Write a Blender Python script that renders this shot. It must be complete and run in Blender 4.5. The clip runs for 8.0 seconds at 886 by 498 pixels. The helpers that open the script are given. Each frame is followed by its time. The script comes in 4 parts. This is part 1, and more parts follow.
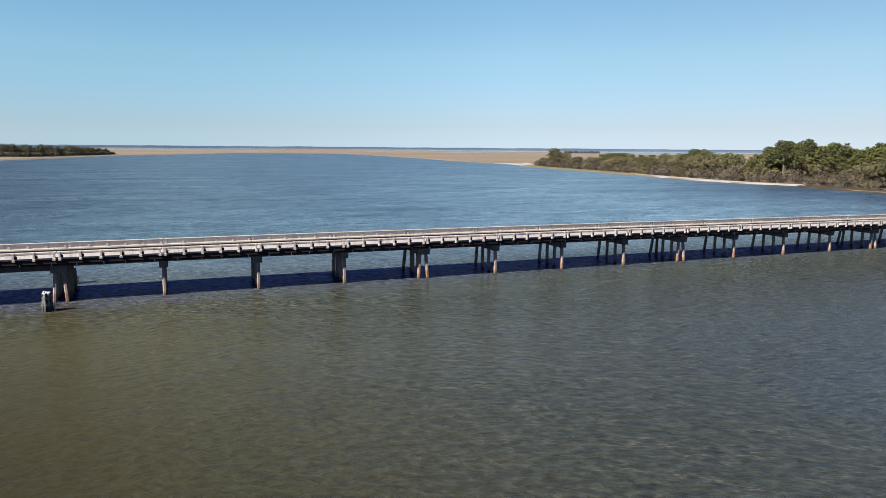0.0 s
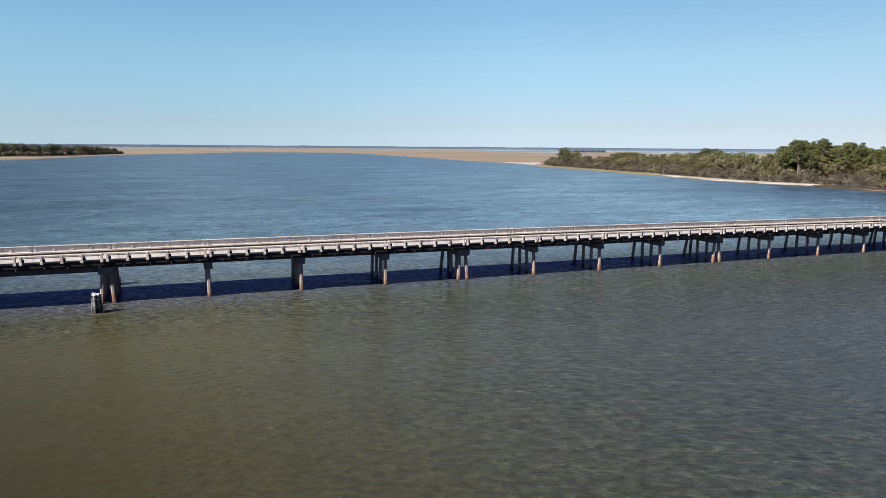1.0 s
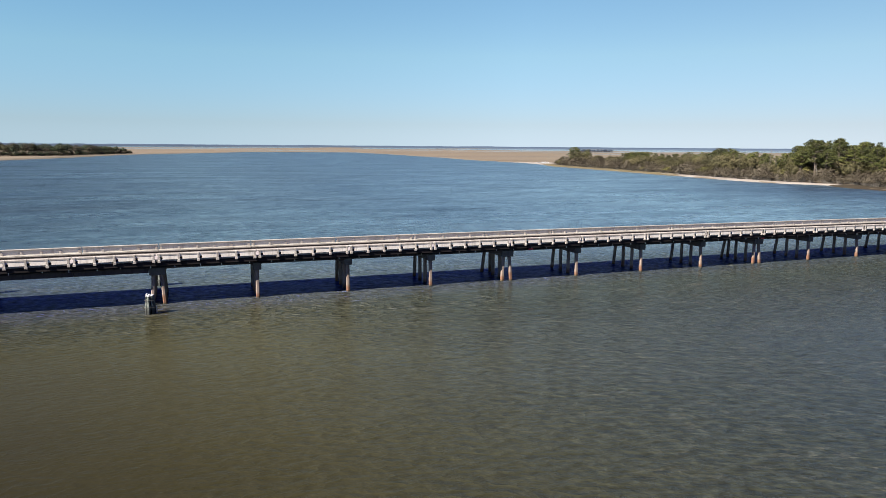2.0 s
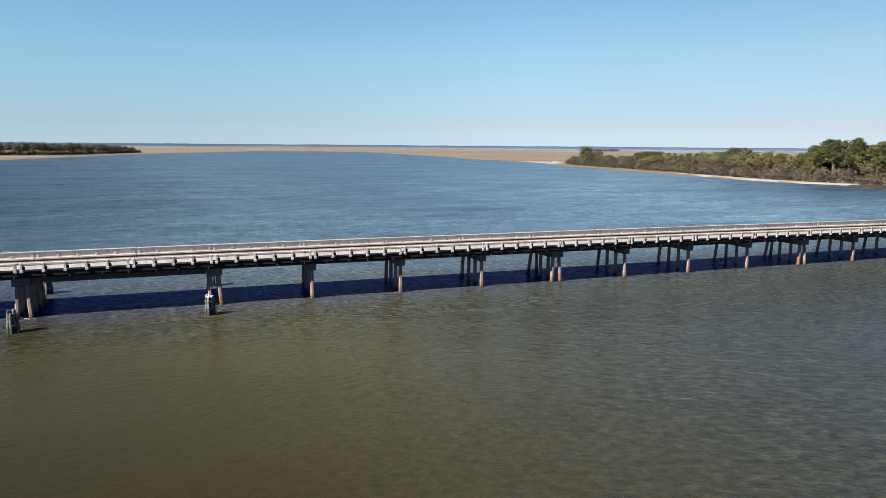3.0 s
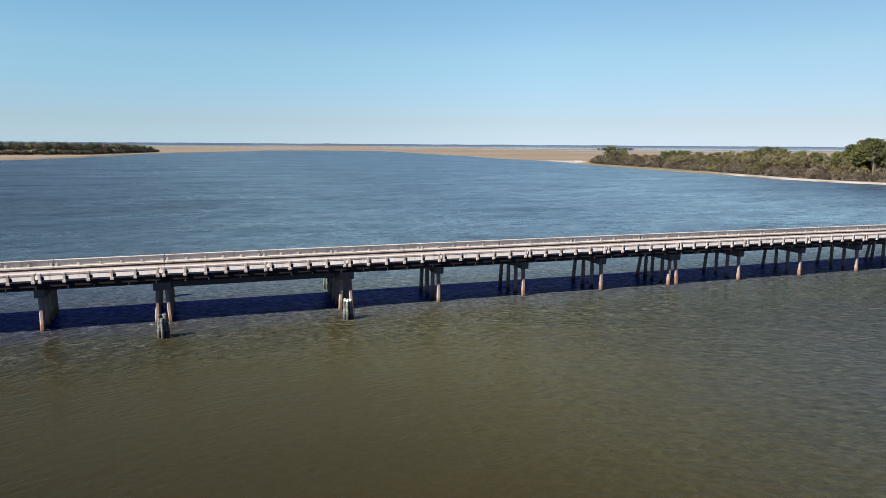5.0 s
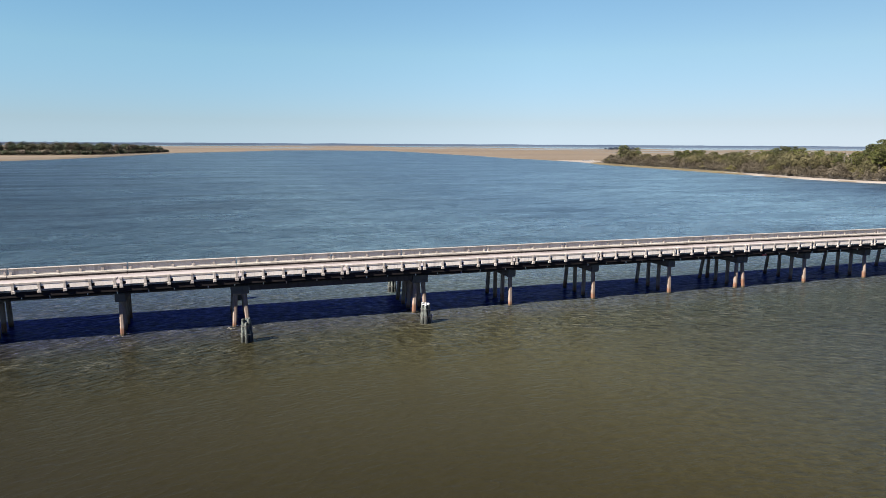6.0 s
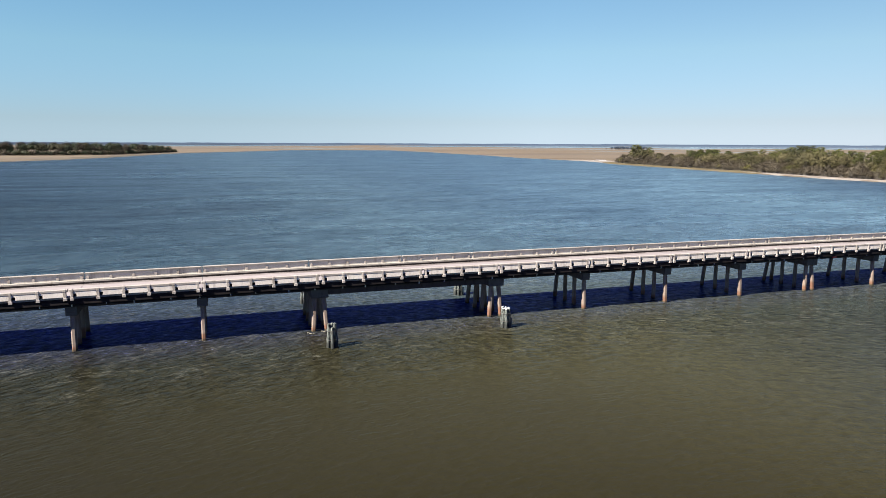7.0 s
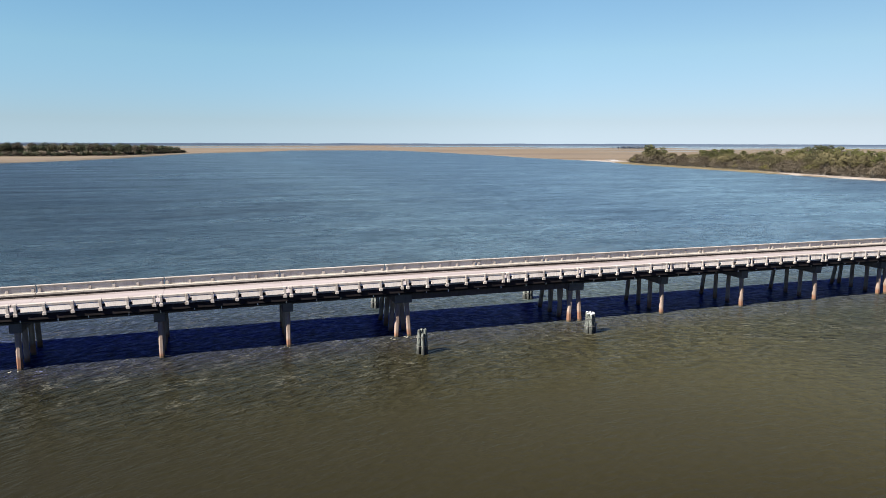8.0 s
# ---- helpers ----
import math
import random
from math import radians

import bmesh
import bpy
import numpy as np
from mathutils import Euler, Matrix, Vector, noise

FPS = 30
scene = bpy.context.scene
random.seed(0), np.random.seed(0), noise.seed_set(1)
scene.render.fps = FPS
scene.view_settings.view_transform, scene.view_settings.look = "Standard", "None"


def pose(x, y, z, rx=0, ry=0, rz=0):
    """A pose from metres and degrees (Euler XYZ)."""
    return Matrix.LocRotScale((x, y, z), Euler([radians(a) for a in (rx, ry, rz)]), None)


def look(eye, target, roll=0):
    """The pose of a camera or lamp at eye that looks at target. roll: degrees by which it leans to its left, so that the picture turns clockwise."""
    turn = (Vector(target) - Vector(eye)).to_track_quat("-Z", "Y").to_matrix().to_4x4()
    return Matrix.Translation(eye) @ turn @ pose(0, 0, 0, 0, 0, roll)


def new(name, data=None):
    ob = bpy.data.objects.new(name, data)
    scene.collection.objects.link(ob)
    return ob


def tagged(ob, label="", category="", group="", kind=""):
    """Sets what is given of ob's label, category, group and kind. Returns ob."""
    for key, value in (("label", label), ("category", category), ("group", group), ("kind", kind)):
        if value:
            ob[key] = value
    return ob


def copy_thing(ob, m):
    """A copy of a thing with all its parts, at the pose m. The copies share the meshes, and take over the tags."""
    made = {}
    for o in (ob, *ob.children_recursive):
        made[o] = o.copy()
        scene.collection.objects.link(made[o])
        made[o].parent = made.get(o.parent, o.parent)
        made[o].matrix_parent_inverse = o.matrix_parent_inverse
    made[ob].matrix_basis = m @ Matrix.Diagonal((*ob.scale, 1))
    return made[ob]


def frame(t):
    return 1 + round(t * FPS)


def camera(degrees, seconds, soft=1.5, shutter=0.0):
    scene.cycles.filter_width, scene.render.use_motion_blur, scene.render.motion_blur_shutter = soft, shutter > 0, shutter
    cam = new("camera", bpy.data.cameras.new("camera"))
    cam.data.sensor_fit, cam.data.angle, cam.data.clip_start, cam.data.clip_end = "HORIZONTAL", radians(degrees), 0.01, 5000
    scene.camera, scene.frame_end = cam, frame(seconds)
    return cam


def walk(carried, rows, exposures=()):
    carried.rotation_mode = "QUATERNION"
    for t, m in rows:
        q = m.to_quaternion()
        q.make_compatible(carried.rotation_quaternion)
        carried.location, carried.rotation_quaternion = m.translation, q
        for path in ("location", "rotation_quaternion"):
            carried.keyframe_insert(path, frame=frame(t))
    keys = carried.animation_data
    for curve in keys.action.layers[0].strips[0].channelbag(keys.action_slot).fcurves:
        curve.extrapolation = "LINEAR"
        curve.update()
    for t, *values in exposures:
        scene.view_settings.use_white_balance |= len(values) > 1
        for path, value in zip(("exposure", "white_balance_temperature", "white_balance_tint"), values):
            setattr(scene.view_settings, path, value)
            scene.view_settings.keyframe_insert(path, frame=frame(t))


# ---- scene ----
from mathutils.geometry import delaunay_2d_cdt

cam = camera(66.0, 8.0, soft=0.85)
PATH = [
    (0, (1.528, -72.196, 14.858), (37.557, 19.915, 0.111), 0.45),
    (0.5, (-0.232, -71.380, 14.907), (35.485, 20.839, 0.079), 0.43),
    (1, (-2.138, -70.542, 15.038), (33.268, 21.790, 0.161), 0.44),
    (1.5, (-4.100, -69.640, 15.084), (30.967, 22.816, 0.176), 0.43),
    (3, (-10.729, -66.545, 15.164), (23.368, 26.249, 0.108), 0.45),
    (3.5, (-13.242, -65.280, 15.140), (20.539, 27.622, 0.032), 0.44),
    (4, (-15.709, -64.131, 15.190), (17.750, 28.874, 0.003), 0.42),
    (5.5, (-24.247, -60.029, 15.344), (8.246, 33.312, 0.123), 0.35),
    (6, (-27.127, -58.530, 15.403), (5.064, 34.909, 0.141), 0.32),
    (6.5, (-30.011, -56.961, 15.465), (1.916, 36.556, 0.129), 0.29),
    (7, (-32.966, -55.482, 15.536), (-1.334, 38.134, 0.197), 0.24),
    (7.5, (-35.916, -53.905, 15.609), (-4.559, 39.800, 0.245), 0.22),
    (8, (-38.902, -52.342, 15.675), (-7.831, 41.462, 0.333), 0.14),
]
walk(cam, [(t, look(eye, target, roll)) for t, eye, target, roll in PATH], [(0.0, 2.08)])

# ---- sky and sun ----
SUN_WAY = Vector((1.12, 0.30, -1.0)).normalized()          # the way the sunlight travels
SUN_ELEVATION = math.asin(-SUN_WAY.z)
world = bpy.data.worlds.new("sky")
world.use_nodes = True
scene.world = world
wn = world.node_tree.nodes
sky = wn.new("ShaderNodeTexSky")
sky.sky_type = "NISHITA"
sky.sun_disc = False
sky.sun_elevation = SUN_ELEVATION
sky.sun_rotation = math.atan2(-SUN_WAY.x, -SUN_WAY.y)
sky.altitude = 0
sky.air_density = 1.0
sky.dust_density = 0.0
sky.ozone_density = 3.0
wn["Background"].inputs["Strength"].default_value = 0.026
# a clean, cool autumn air: the sky's hue shifts from pale blue at the horizon to azure overhead
height = wn.new("ShaderNodeSeparateXYZ")
coord = wn.new("ShaderNodeTexCoord")
hue = wn.new("ShaderNodeValToRGB")
tint = wn.new("ShaderNodeMix")
tint.data_type, tint.blend_type = "RGBA", "MULTIPLY"
tint.inputs[0].default_value = 1.0
hue.color_ramp.elements.new(0.03)
hue.color_ramp.elements.new(0.125)
hue.color_ramp.elements.new(0.22)
for e, (p, c) in zip(hue.color_ramp.elements, ((0.0, (0.56, 0.77, 1.30)), (0.03, (0.645, 0.745, 1.03)), (0.125, (0.93, 1.05, 1.06)), (0.22, (0.97, 1.16, 1.15)), (0.40, (0.045, 0.15, 1.15)))):
    e.position, e.color = p, (*c, 1)
# a little paler and deeper towards the east, away from the sun
away = wn.new("ShaderNodeValToRGB")
away.color_ramp.elements.new(0.45)
for e, (p, c) in zip(away.color_ramp.elements, ((0.0, (0.96, 1.04, 1.06)), (0.45, (1.05, 1.05, 1.05)), (0.85, (0.93, 0.87, 0.85)))):
    e.position, e.color = p, (*c, 1)
shade = wn.new("ShaderNodeMix")
shade.data_type, shade.blend_type = "RGBA", "MULTIPLY"
shade.inputs[0].default_value = 1.0
for a, b in ((height.outputs["X"], away.inputs["Fac"]), (tint.outputs[2], shade.inputs[6]), (away.outputs["Color"], shade.inputs[7]),
             (coord.outputs["Generated"], height.inputs[0]), (height.outputs["Z"], hue.inputs["Fac"]), (sky.outputs["Color"], tint.inputs[6]),
             (hue.outputs["Color"], tint.inputs[7]), (shade.outputs[2], wn["Background"].inputs["Color"])):
    world.node_tree.links.new(a, b)
sun = new("sun", bpy.data.lights.new("sun", "SUN"))
sun.data.energy = 5.0
sun.data.angle = radians(0.53)
sun.data.color = (1.0, 0.945, 0.87)
sun.rotation_mode = "QUATERNION"
sun.rotation_quaternion = SUN_WAY.to_track_quat("-Z", "Y")


# ---- materials ----
def material(name, rough=0.8, metal=0.0, ior=1.5):
    """A new material: its nodes, a linking function and the principled shader."""
    m = bpy.data.materials.new(name)
    m.use_nodes = True
    t = m.node_tree
    b = t.nodes["Principled BSDF"]
    b.inputs["Roughness"].default_value = rough
    b.inputs["Metallic"].default_value = metal
    b.inputs["IOR"].default_value = ior
    return m, t.nodes, t.links.new, b


def noise_node(n, link, scale, detail=4.0, rough=0.55, coord=None, stretch=None, kind="Object"):
    """A noise texture on object or generated coordinates, stretched along the axes where wanted."""
    tex = n.new("ShaderNodeTexNoise")
    tex.inputs["Scale"].default_value = scale
    tex.inputs["Detail"].default_value = detail
    tex.inputs["Roughness"].default_value = rough
    if coord is None:
        if kind == "World":
            coord = n.new("ShaderNodeNewGeometry").outputs["Position"]
        else:
            coord = n.new("ShaderNodeTexCoord").outputs[kind]
    if stretch:
        mp = n.new("ShaderNodeMapping")
        mp.inputs["Scale"].default_value = stretch
        link(coord, mp.inputs["Vector"])
        coord = mp.outputs["Vector"]
    link(coord, tex.inputs["Vector"])
    return tex.outputs["Fac"]


def ramp(n, link, fac, stops):
    r = n.new("ShaderNodeValToRGB")
    while len(r.color_ramp.elements) < len(stops):
        r.color_ramp.elements.new(0.5)
    for e, (p, c) in zip(r.color_ramp.elements, stops):
        e.position = p
        e.color = (*c, 1) if len(c) == 3 else c
    link(fac, r.inputs["Fac"])
    return r.outputs["Color"]


def mix(n, link, fac, a, b, mode="MIX"):
    m = n.new("ShaderNodeMix")
    m.data_type = "RGBA"
    m.blend_type = mode
    for sock, v in ((m.inputs[0], fac), (m.inputs[6], a), (m.inputs[7], b)):
        if isinstance(v, bpy.types.NodeSocket):
            link(v, sock)
        elif isinstance(v, (int, float)):
            sock.default_value = v
        else:
            sock.default_value = (*v, 1)
    return m.outputs[2]


def mathn(n, link, op, a, b=0.0, clamp=False):
    m = n.new("ShaderNodeMath")
    m.operation = op
    m.use_clamp = clamp
    for sock, v in ((m.inputs[0], a), (m.inputs[1], b)):
        if isinstance(v, bpy.types.NodeSocket):
            link(v, sock)
        else:
            sock.default_value = v
    return m.outputs[0]


def bump(n, link, b, height, strength=0.3, distance=0.02):
    k = n.new("ShaderNodeBump")
    k.inputs["Strength"].default_value = strength
    k.inputs["Distance"].default_value = distance
    link(height, k.inputs["Height"])
    link(k.outputs["Normal"], b.inputs["Normal"])
    return k


def concrete(name, dark, light, stain, stain_at=(0.52, 0.68), tide=False, rough=0.85):
    """Weathered cast concrete: cloudy grey, vertical run-off streaks, fine pores; tide adds the rust-brown band over the water."""
    m, n, link, b = material(name, rough)
    b.inputs["Specular IOR Level"].default_value = 0.15
    cloud = noise_node(n, link, 0.8, 6, 0.6, kind="World")
    col = ramp(n, link, cloud, [(0.3, dark), (0.7, light)])
    streak = noise_node(n, link, 1.0, 5, 0.65, kind="World", stretch=(2.6, 2.6, 0.35))
    s = ramp(n, link, streak, [(stain_at[0], (0, 0, 0)), (stain_at[1], (1, 1, 1))])
    col = mix(n, link, mathn(n, link, "MULTIPLY", s, 0.75), col, stain)
    fine = noise_node(n, link, 14, 5, 0.7, kind="World")
    col = mix(n, link, 0.25, col, ramp(n, link, fine, [(0.3, (0.25, 0.25, 0.25)), (0.7, (0.9, 0.9, 0.9))]), "OVERLAY")
    if tide:
        geo = n.new("ShaderNodeNewGeometry")
        sep = n.new("ShaderNodeSeparateXYZ")
        link(geo.outputs["Position"], sep.inputs[0])
        wob = noise_node(n, link, 1.7, 4, 0.6, kind="World")
        h = mathn(n, link, "ADD", sep.outputs["Z"], mathn(n, link, "MULTIPLY", wob, -0.55))
        rnd = n.new("ShaderNodeObjectInfo").outputs["Random"]
        lift = mathn(n, link, "MULTIPLY", mathn(n, link, "POWER", rnd, 3.0), 0.5)
        h = mathn(n, link, "SUBTRACT", h, lift)
        band = ramp(n, link, h, [(0.0, (0.80, 0.80, 0.80)), (0.30, (0.0, 0.0, 0.0))])
        col = mix(n, link, band, col, (0.110, 0.046, 0.022))
        slime = ramp(n, link, mathn(n, link, "ADD", sep.outputs["Z"], mathn(n, link, "MULTIPLY", wob, -0.15)), [(0.02, (0.9, 0.9, 0.9)), (0.14, (0, 0, 0))])
        col = mix(n, link, slime, col, (0.045, 0.035, 0.02))
    link(col, b.inputs["Base Color"])
    bump(n, link, b, fine, 0.35, 0.012)
    return m


MAT_RAIL = concrete("weathered_rail_concrete", (0.2010, 0.1777, 0.1555), (0.2652, 0.2354, 0.2086), (0.1201, 0.1003, 0.0834))
MAT_POST = concrete("pale_post_concrete", (0.2250, 0.1987, 0.1738), (0.2967, 0.2633, 0.2333), (0.1343, 0.1122, 0.0933))
MAT_CURB = concrete("curb_concrete", (0.1958, 0.1770, 0.1533), (0.2523, 0.2288, 0.1964), (0.1146, 0.0969, 0.0781))
MAT_PANEL = concrete("pale_panel_concrete", (0.4567, 0.4074, 0.3549), (0.5775, 0.5177, 0.4515), (0.3266, 0.2826, 0.2476))
MAT_INNER = concrete("grey_weathered_panel", (0.3450, 0.3250, 0.2900), (0.4560, 0.4300, 0.3820), (0.2410, 0.2250, 0.1980))
# edge, girder and cap colours are darkened to stand in for shade
MAT_EDGE_SHADE = concrete("shade_dark_edge_concrete", (0.0076, 0.0060, 0.0061), (0.0151, 0.0115, 0.0115), (0.0036, 0.0029, 0.0029))
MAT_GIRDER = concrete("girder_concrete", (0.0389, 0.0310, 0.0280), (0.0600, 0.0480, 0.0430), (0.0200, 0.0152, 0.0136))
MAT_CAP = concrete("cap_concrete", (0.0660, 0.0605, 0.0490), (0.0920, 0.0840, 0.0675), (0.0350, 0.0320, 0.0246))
MAT_PILE = concrete("pile_concrete", (0.1330, 0.1030, 0.0810), (0.1950, 0.1520, 0.1210), (0.0880, 0.0540, 0.0340), (0.52, 0.72), tide=True)


def road_material():
    """Pale worn pavement with wheel paths, gutter dirt along both curbs and patches."""
    m, n, link, b = material("worn_pavement", 0.9)
    geo = n.new("ShaderNodeNewGeometry")
    sep = n.new("ShaderNodeSeparateXYZ")
    link(geo.outputs["Position"], sep.inputs[0])
    y = sep.outputs["Y"]
    cloud = noise_node(n, link, 0.5, 6, 0.6, kind="World", stretch=(0.25, 1.6, 1))
    col = ramp(n, link, cloud, [(0.3, (0.144, 0.124, 0.118)), (0.7, (0.205, 0.178, 0.171))])
    wob = mathn(n, link, "MULTIPLY", mathn(n, link, "SUBTRACT", noise_node(n, link, 0.35, 4, 0.6, kind="World"), 0.5), 0.9)
    yy = mathn(n, link, "ADD", y, wob)
    for centre, half, amount in ((5.62, 0.44, 1.15), (0.35, 0.35, 0.7), (2.95, 0.30, 0.35), (4.3, 0.3, 0.25)):
        d = mathn(n, link, "ABSOLUTE", mathn(n, link, "SUBTRACT", yy, centre))
        k = mathn(n, link, "MULTIPLY", mathn(n, link, "SUBTRACT", 1.0, mathn(n, link, "DIVIDE", d, half), True), amount, True)
        blot = ramp(n, link, noise_node(n, link, 0.6, 5, 0.65, kind="World", stretch=(0.3, 1, 1)), [(0.36, (0.3, 0.3, 0.3)), (0.55, (1, 1, 1))])
        col = mix(n, link, mathn(n, link, "MULTIPLY", k, blot), col, (0.050, 0.037, 0.028))
    fine = noise_node(n, link, 9, 6, 0.7, kind="World")
    col = mix(n, link, 0.3, col, ramp(n, link, fine, [(0.3, (0.3, 0.3, 0.3)), (0.7, (0.8, 0.8, 0.8))]), "OVERLAY")
    link(col, b.inputs["Base Color"])
    bump(n, link, b, fine, 0.3, 0.01)
    return m


MAT_ROAD = road_material()


def water_material(name, deep, silty, between, channel, calm=1.0):
    """Turbid tidal water: silt colour under a wind-roughened surface, with painted thin, pale crests."""
    m, n, link, b = material(name, 0.12, 0.0, 1.333)
    pos = n.new("ShaderNodeNewGeometry").outputs["Position"]
    sep = n.new("ShaderNodeSeparateXYZ")
    link(pos, sep.inputs[0])
    x, y = sep.outputs["X"], sep.outputs["Y"]

    def span(value, a, b2, lo=0.0, hi=1.0):
        k = n.new("ShaderNodeMapRange")
        k.interpolation_type = "SMOOTHSTEP"
        for key, v in (("From Min", a), ("From Max", b2), ("To Min", lo), ("To Max", hi)):
            k.inputs[key].default_value = v
        link(value, k.inputs["Value"])
        return k.outputs["Result"]

    patch = noise_node(n, link, 0.018, 4, 0.55, coord=pos, stretch=(0.6, 1.4, 1))
    drift = mathn(n, link, "MULTIPLY", mathn(n, link, "SUBTRACT", patch, 0.5), 12.0)
    # brown silt hangs along the near bank; the channel's blue is painted sky reflection
    off = mathn(n, link, "ADD", y, drift)
    body = mix(n, link, span(off, -2.5, 5.0), ramp(n, link, patch, [(0.35, deep), (0.68, silty)]), between)
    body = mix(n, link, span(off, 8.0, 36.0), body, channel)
    # the painted light changes fan out with distance
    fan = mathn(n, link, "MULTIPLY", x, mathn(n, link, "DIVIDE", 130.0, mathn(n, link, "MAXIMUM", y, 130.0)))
    # painted: dimmer light to the west, brighter reflected sky off the point
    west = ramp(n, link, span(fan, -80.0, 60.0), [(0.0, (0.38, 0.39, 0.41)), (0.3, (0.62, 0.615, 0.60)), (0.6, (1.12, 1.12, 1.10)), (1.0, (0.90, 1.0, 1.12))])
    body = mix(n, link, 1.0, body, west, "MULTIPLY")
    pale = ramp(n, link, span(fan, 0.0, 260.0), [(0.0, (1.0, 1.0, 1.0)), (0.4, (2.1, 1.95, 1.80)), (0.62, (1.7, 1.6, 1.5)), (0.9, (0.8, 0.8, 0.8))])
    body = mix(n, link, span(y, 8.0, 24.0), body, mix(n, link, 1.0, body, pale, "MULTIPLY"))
    # greyer sky reflection painted into the colour east of the channel
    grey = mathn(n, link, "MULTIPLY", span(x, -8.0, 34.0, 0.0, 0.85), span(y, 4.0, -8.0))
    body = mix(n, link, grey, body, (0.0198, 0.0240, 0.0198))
    # light falloff off the near bank, painted as darker colour
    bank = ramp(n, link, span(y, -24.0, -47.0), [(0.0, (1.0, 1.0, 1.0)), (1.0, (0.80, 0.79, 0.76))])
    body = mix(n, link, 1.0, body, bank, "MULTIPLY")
    # the wave fronts bend round the shoal
    arc = mathn(n, link, "MINIMUM", mathn(n, link, "MAXIMUM", mathn(n, link, "ADD", x, 10.0), -45.0), 45.0)
    bent = n.new("ShaderNodeCombineXYZ")
    link(x, bent.inputs[0])
    link(mathn(n, link, "ADD", y, mathn(n, link, "MULTIPLY", mathn(n, link, "MULTIPLY", arc, arc), 0.0055)), bent.inputs[1])
    c = bent.outputs[0]
    swell = noise_node(n, link, 0.25, 3, 0.5, coord=c, stretch=(0.5, 1.0, 1))
    chop = noise_node(n, link, 1.15, 4, 0.5, coord=c, stretch=(0.45, 1.0, 1))
    chop = mathn(n, link, "SUBTRACT", 1.0, mathn(n, link, "ABSOLUTE", mathn(n, link, "SUBTRACT", mathn(n, link, "MULTIPLY", chop, 2.0), 1.0)))
    ripple = noise_node(n, link, 3.0, 3, 0.6, coord=c, stretch=(0.6, 1.0, 1))
    wavelet = noise_node(n, link, 0.8, 4, 0.6, coord=c, stretch=(0.45, 1.0, 1))
    gust = ramp(n, link, noise_node(n, link, 0.05, 6, 0.65, coord=c, stretch=(0.16, 1.0, 1)), [(0.32, (0.45, 0.45, 0.45)), (0.68, (1, 1, 1))])
    h = mathn(n, link, "MULTIPLY", swell, span(y, 14.0, 70.0, 0.30, 0.05))
    h = mathn(n, link, "ADD", h, mathn(n, link, "MULTIPLY", mathn(n, link, "MULTIPLY", mathn(n, link, "POWER", chop, 2.0), 0.16), span(y, 14.0, 60.0, 1.0, 0.1)))
    h = mathn(n, link, "ADD", h, mathn(n, link, "MULTIPLY", ripple, 0.11))
    h = mathn(n, link, "ADD", h, mathn(n, link, "MULTIPLY", wavelet, span(y, 4.0, 22.0, 0.0, 0.24)))
    # sheltered off the near bank to the west, steep where the tide runs through the piles
    quiet = mathn(n, link, "MULTIPLY", span(y, -7.0, -17.0), span(x, 12.0, -14.0))
    fetch = ramp(n, link, span(y, -60.0, 60.0), [(0.0, (1.0, 1.0, 1.0)), (0.40, (2.3, 2.3, 2.3)), (0.52, (2.6, 2.6, 2.6)), (0.68, (1.6, 1.6, 1.6)), (0.95, (1.6, 1.6, 1.6))])
    lively = mathn(n, link, "MULTIPLY", fetch, mathn(n, link, "SUBTRACT", 1.0, mathn(n, link, "MULTIPLY", quiet, 0.78)))
    h = mathn(n, link, "MULTIPLY", h, mathn(n, link, "MULTIPLY", gust, lively))
    # crest glints and trough shade, painted into the body colour
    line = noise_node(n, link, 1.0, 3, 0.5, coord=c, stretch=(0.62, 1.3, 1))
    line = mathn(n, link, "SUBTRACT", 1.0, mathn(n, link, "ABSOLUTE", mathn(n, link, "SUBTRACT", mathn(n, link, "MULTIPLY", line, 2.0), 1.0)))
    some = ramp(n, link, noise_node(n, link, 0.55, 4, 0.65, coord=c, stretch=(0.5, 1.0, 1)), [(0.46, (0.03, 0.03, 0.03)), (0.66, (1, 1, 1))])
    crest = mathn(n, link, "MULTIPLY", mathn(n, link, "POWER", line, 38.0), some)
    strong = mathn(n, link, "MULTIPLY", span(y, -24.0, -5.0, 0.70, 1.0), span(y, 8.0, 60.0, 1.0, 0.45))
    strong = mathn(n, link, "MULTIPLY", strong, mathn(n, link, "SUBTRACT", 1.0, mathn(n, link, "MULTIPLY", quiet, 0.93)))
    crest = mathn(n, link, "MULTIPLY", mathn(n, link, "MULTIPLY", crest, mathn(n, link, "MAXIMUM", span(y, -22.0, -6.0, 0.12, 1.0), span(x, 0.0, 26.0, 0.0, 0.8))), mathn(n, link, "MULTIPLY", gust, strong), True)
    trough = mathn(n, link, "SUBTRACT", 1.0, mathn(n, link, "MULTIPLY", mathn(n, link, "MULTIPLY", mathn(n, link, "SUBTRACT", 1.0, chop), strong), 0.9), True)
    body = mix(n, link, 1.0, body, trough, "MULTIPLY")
    # lit and shaded wave facets, painted as lighter and darker colour
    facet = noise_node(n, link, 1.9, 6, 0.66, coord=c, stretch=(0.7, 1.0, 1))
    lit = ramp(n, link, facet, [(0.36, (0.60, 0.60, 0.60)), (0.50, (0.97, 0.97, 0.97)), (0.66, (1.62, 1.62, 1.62))])
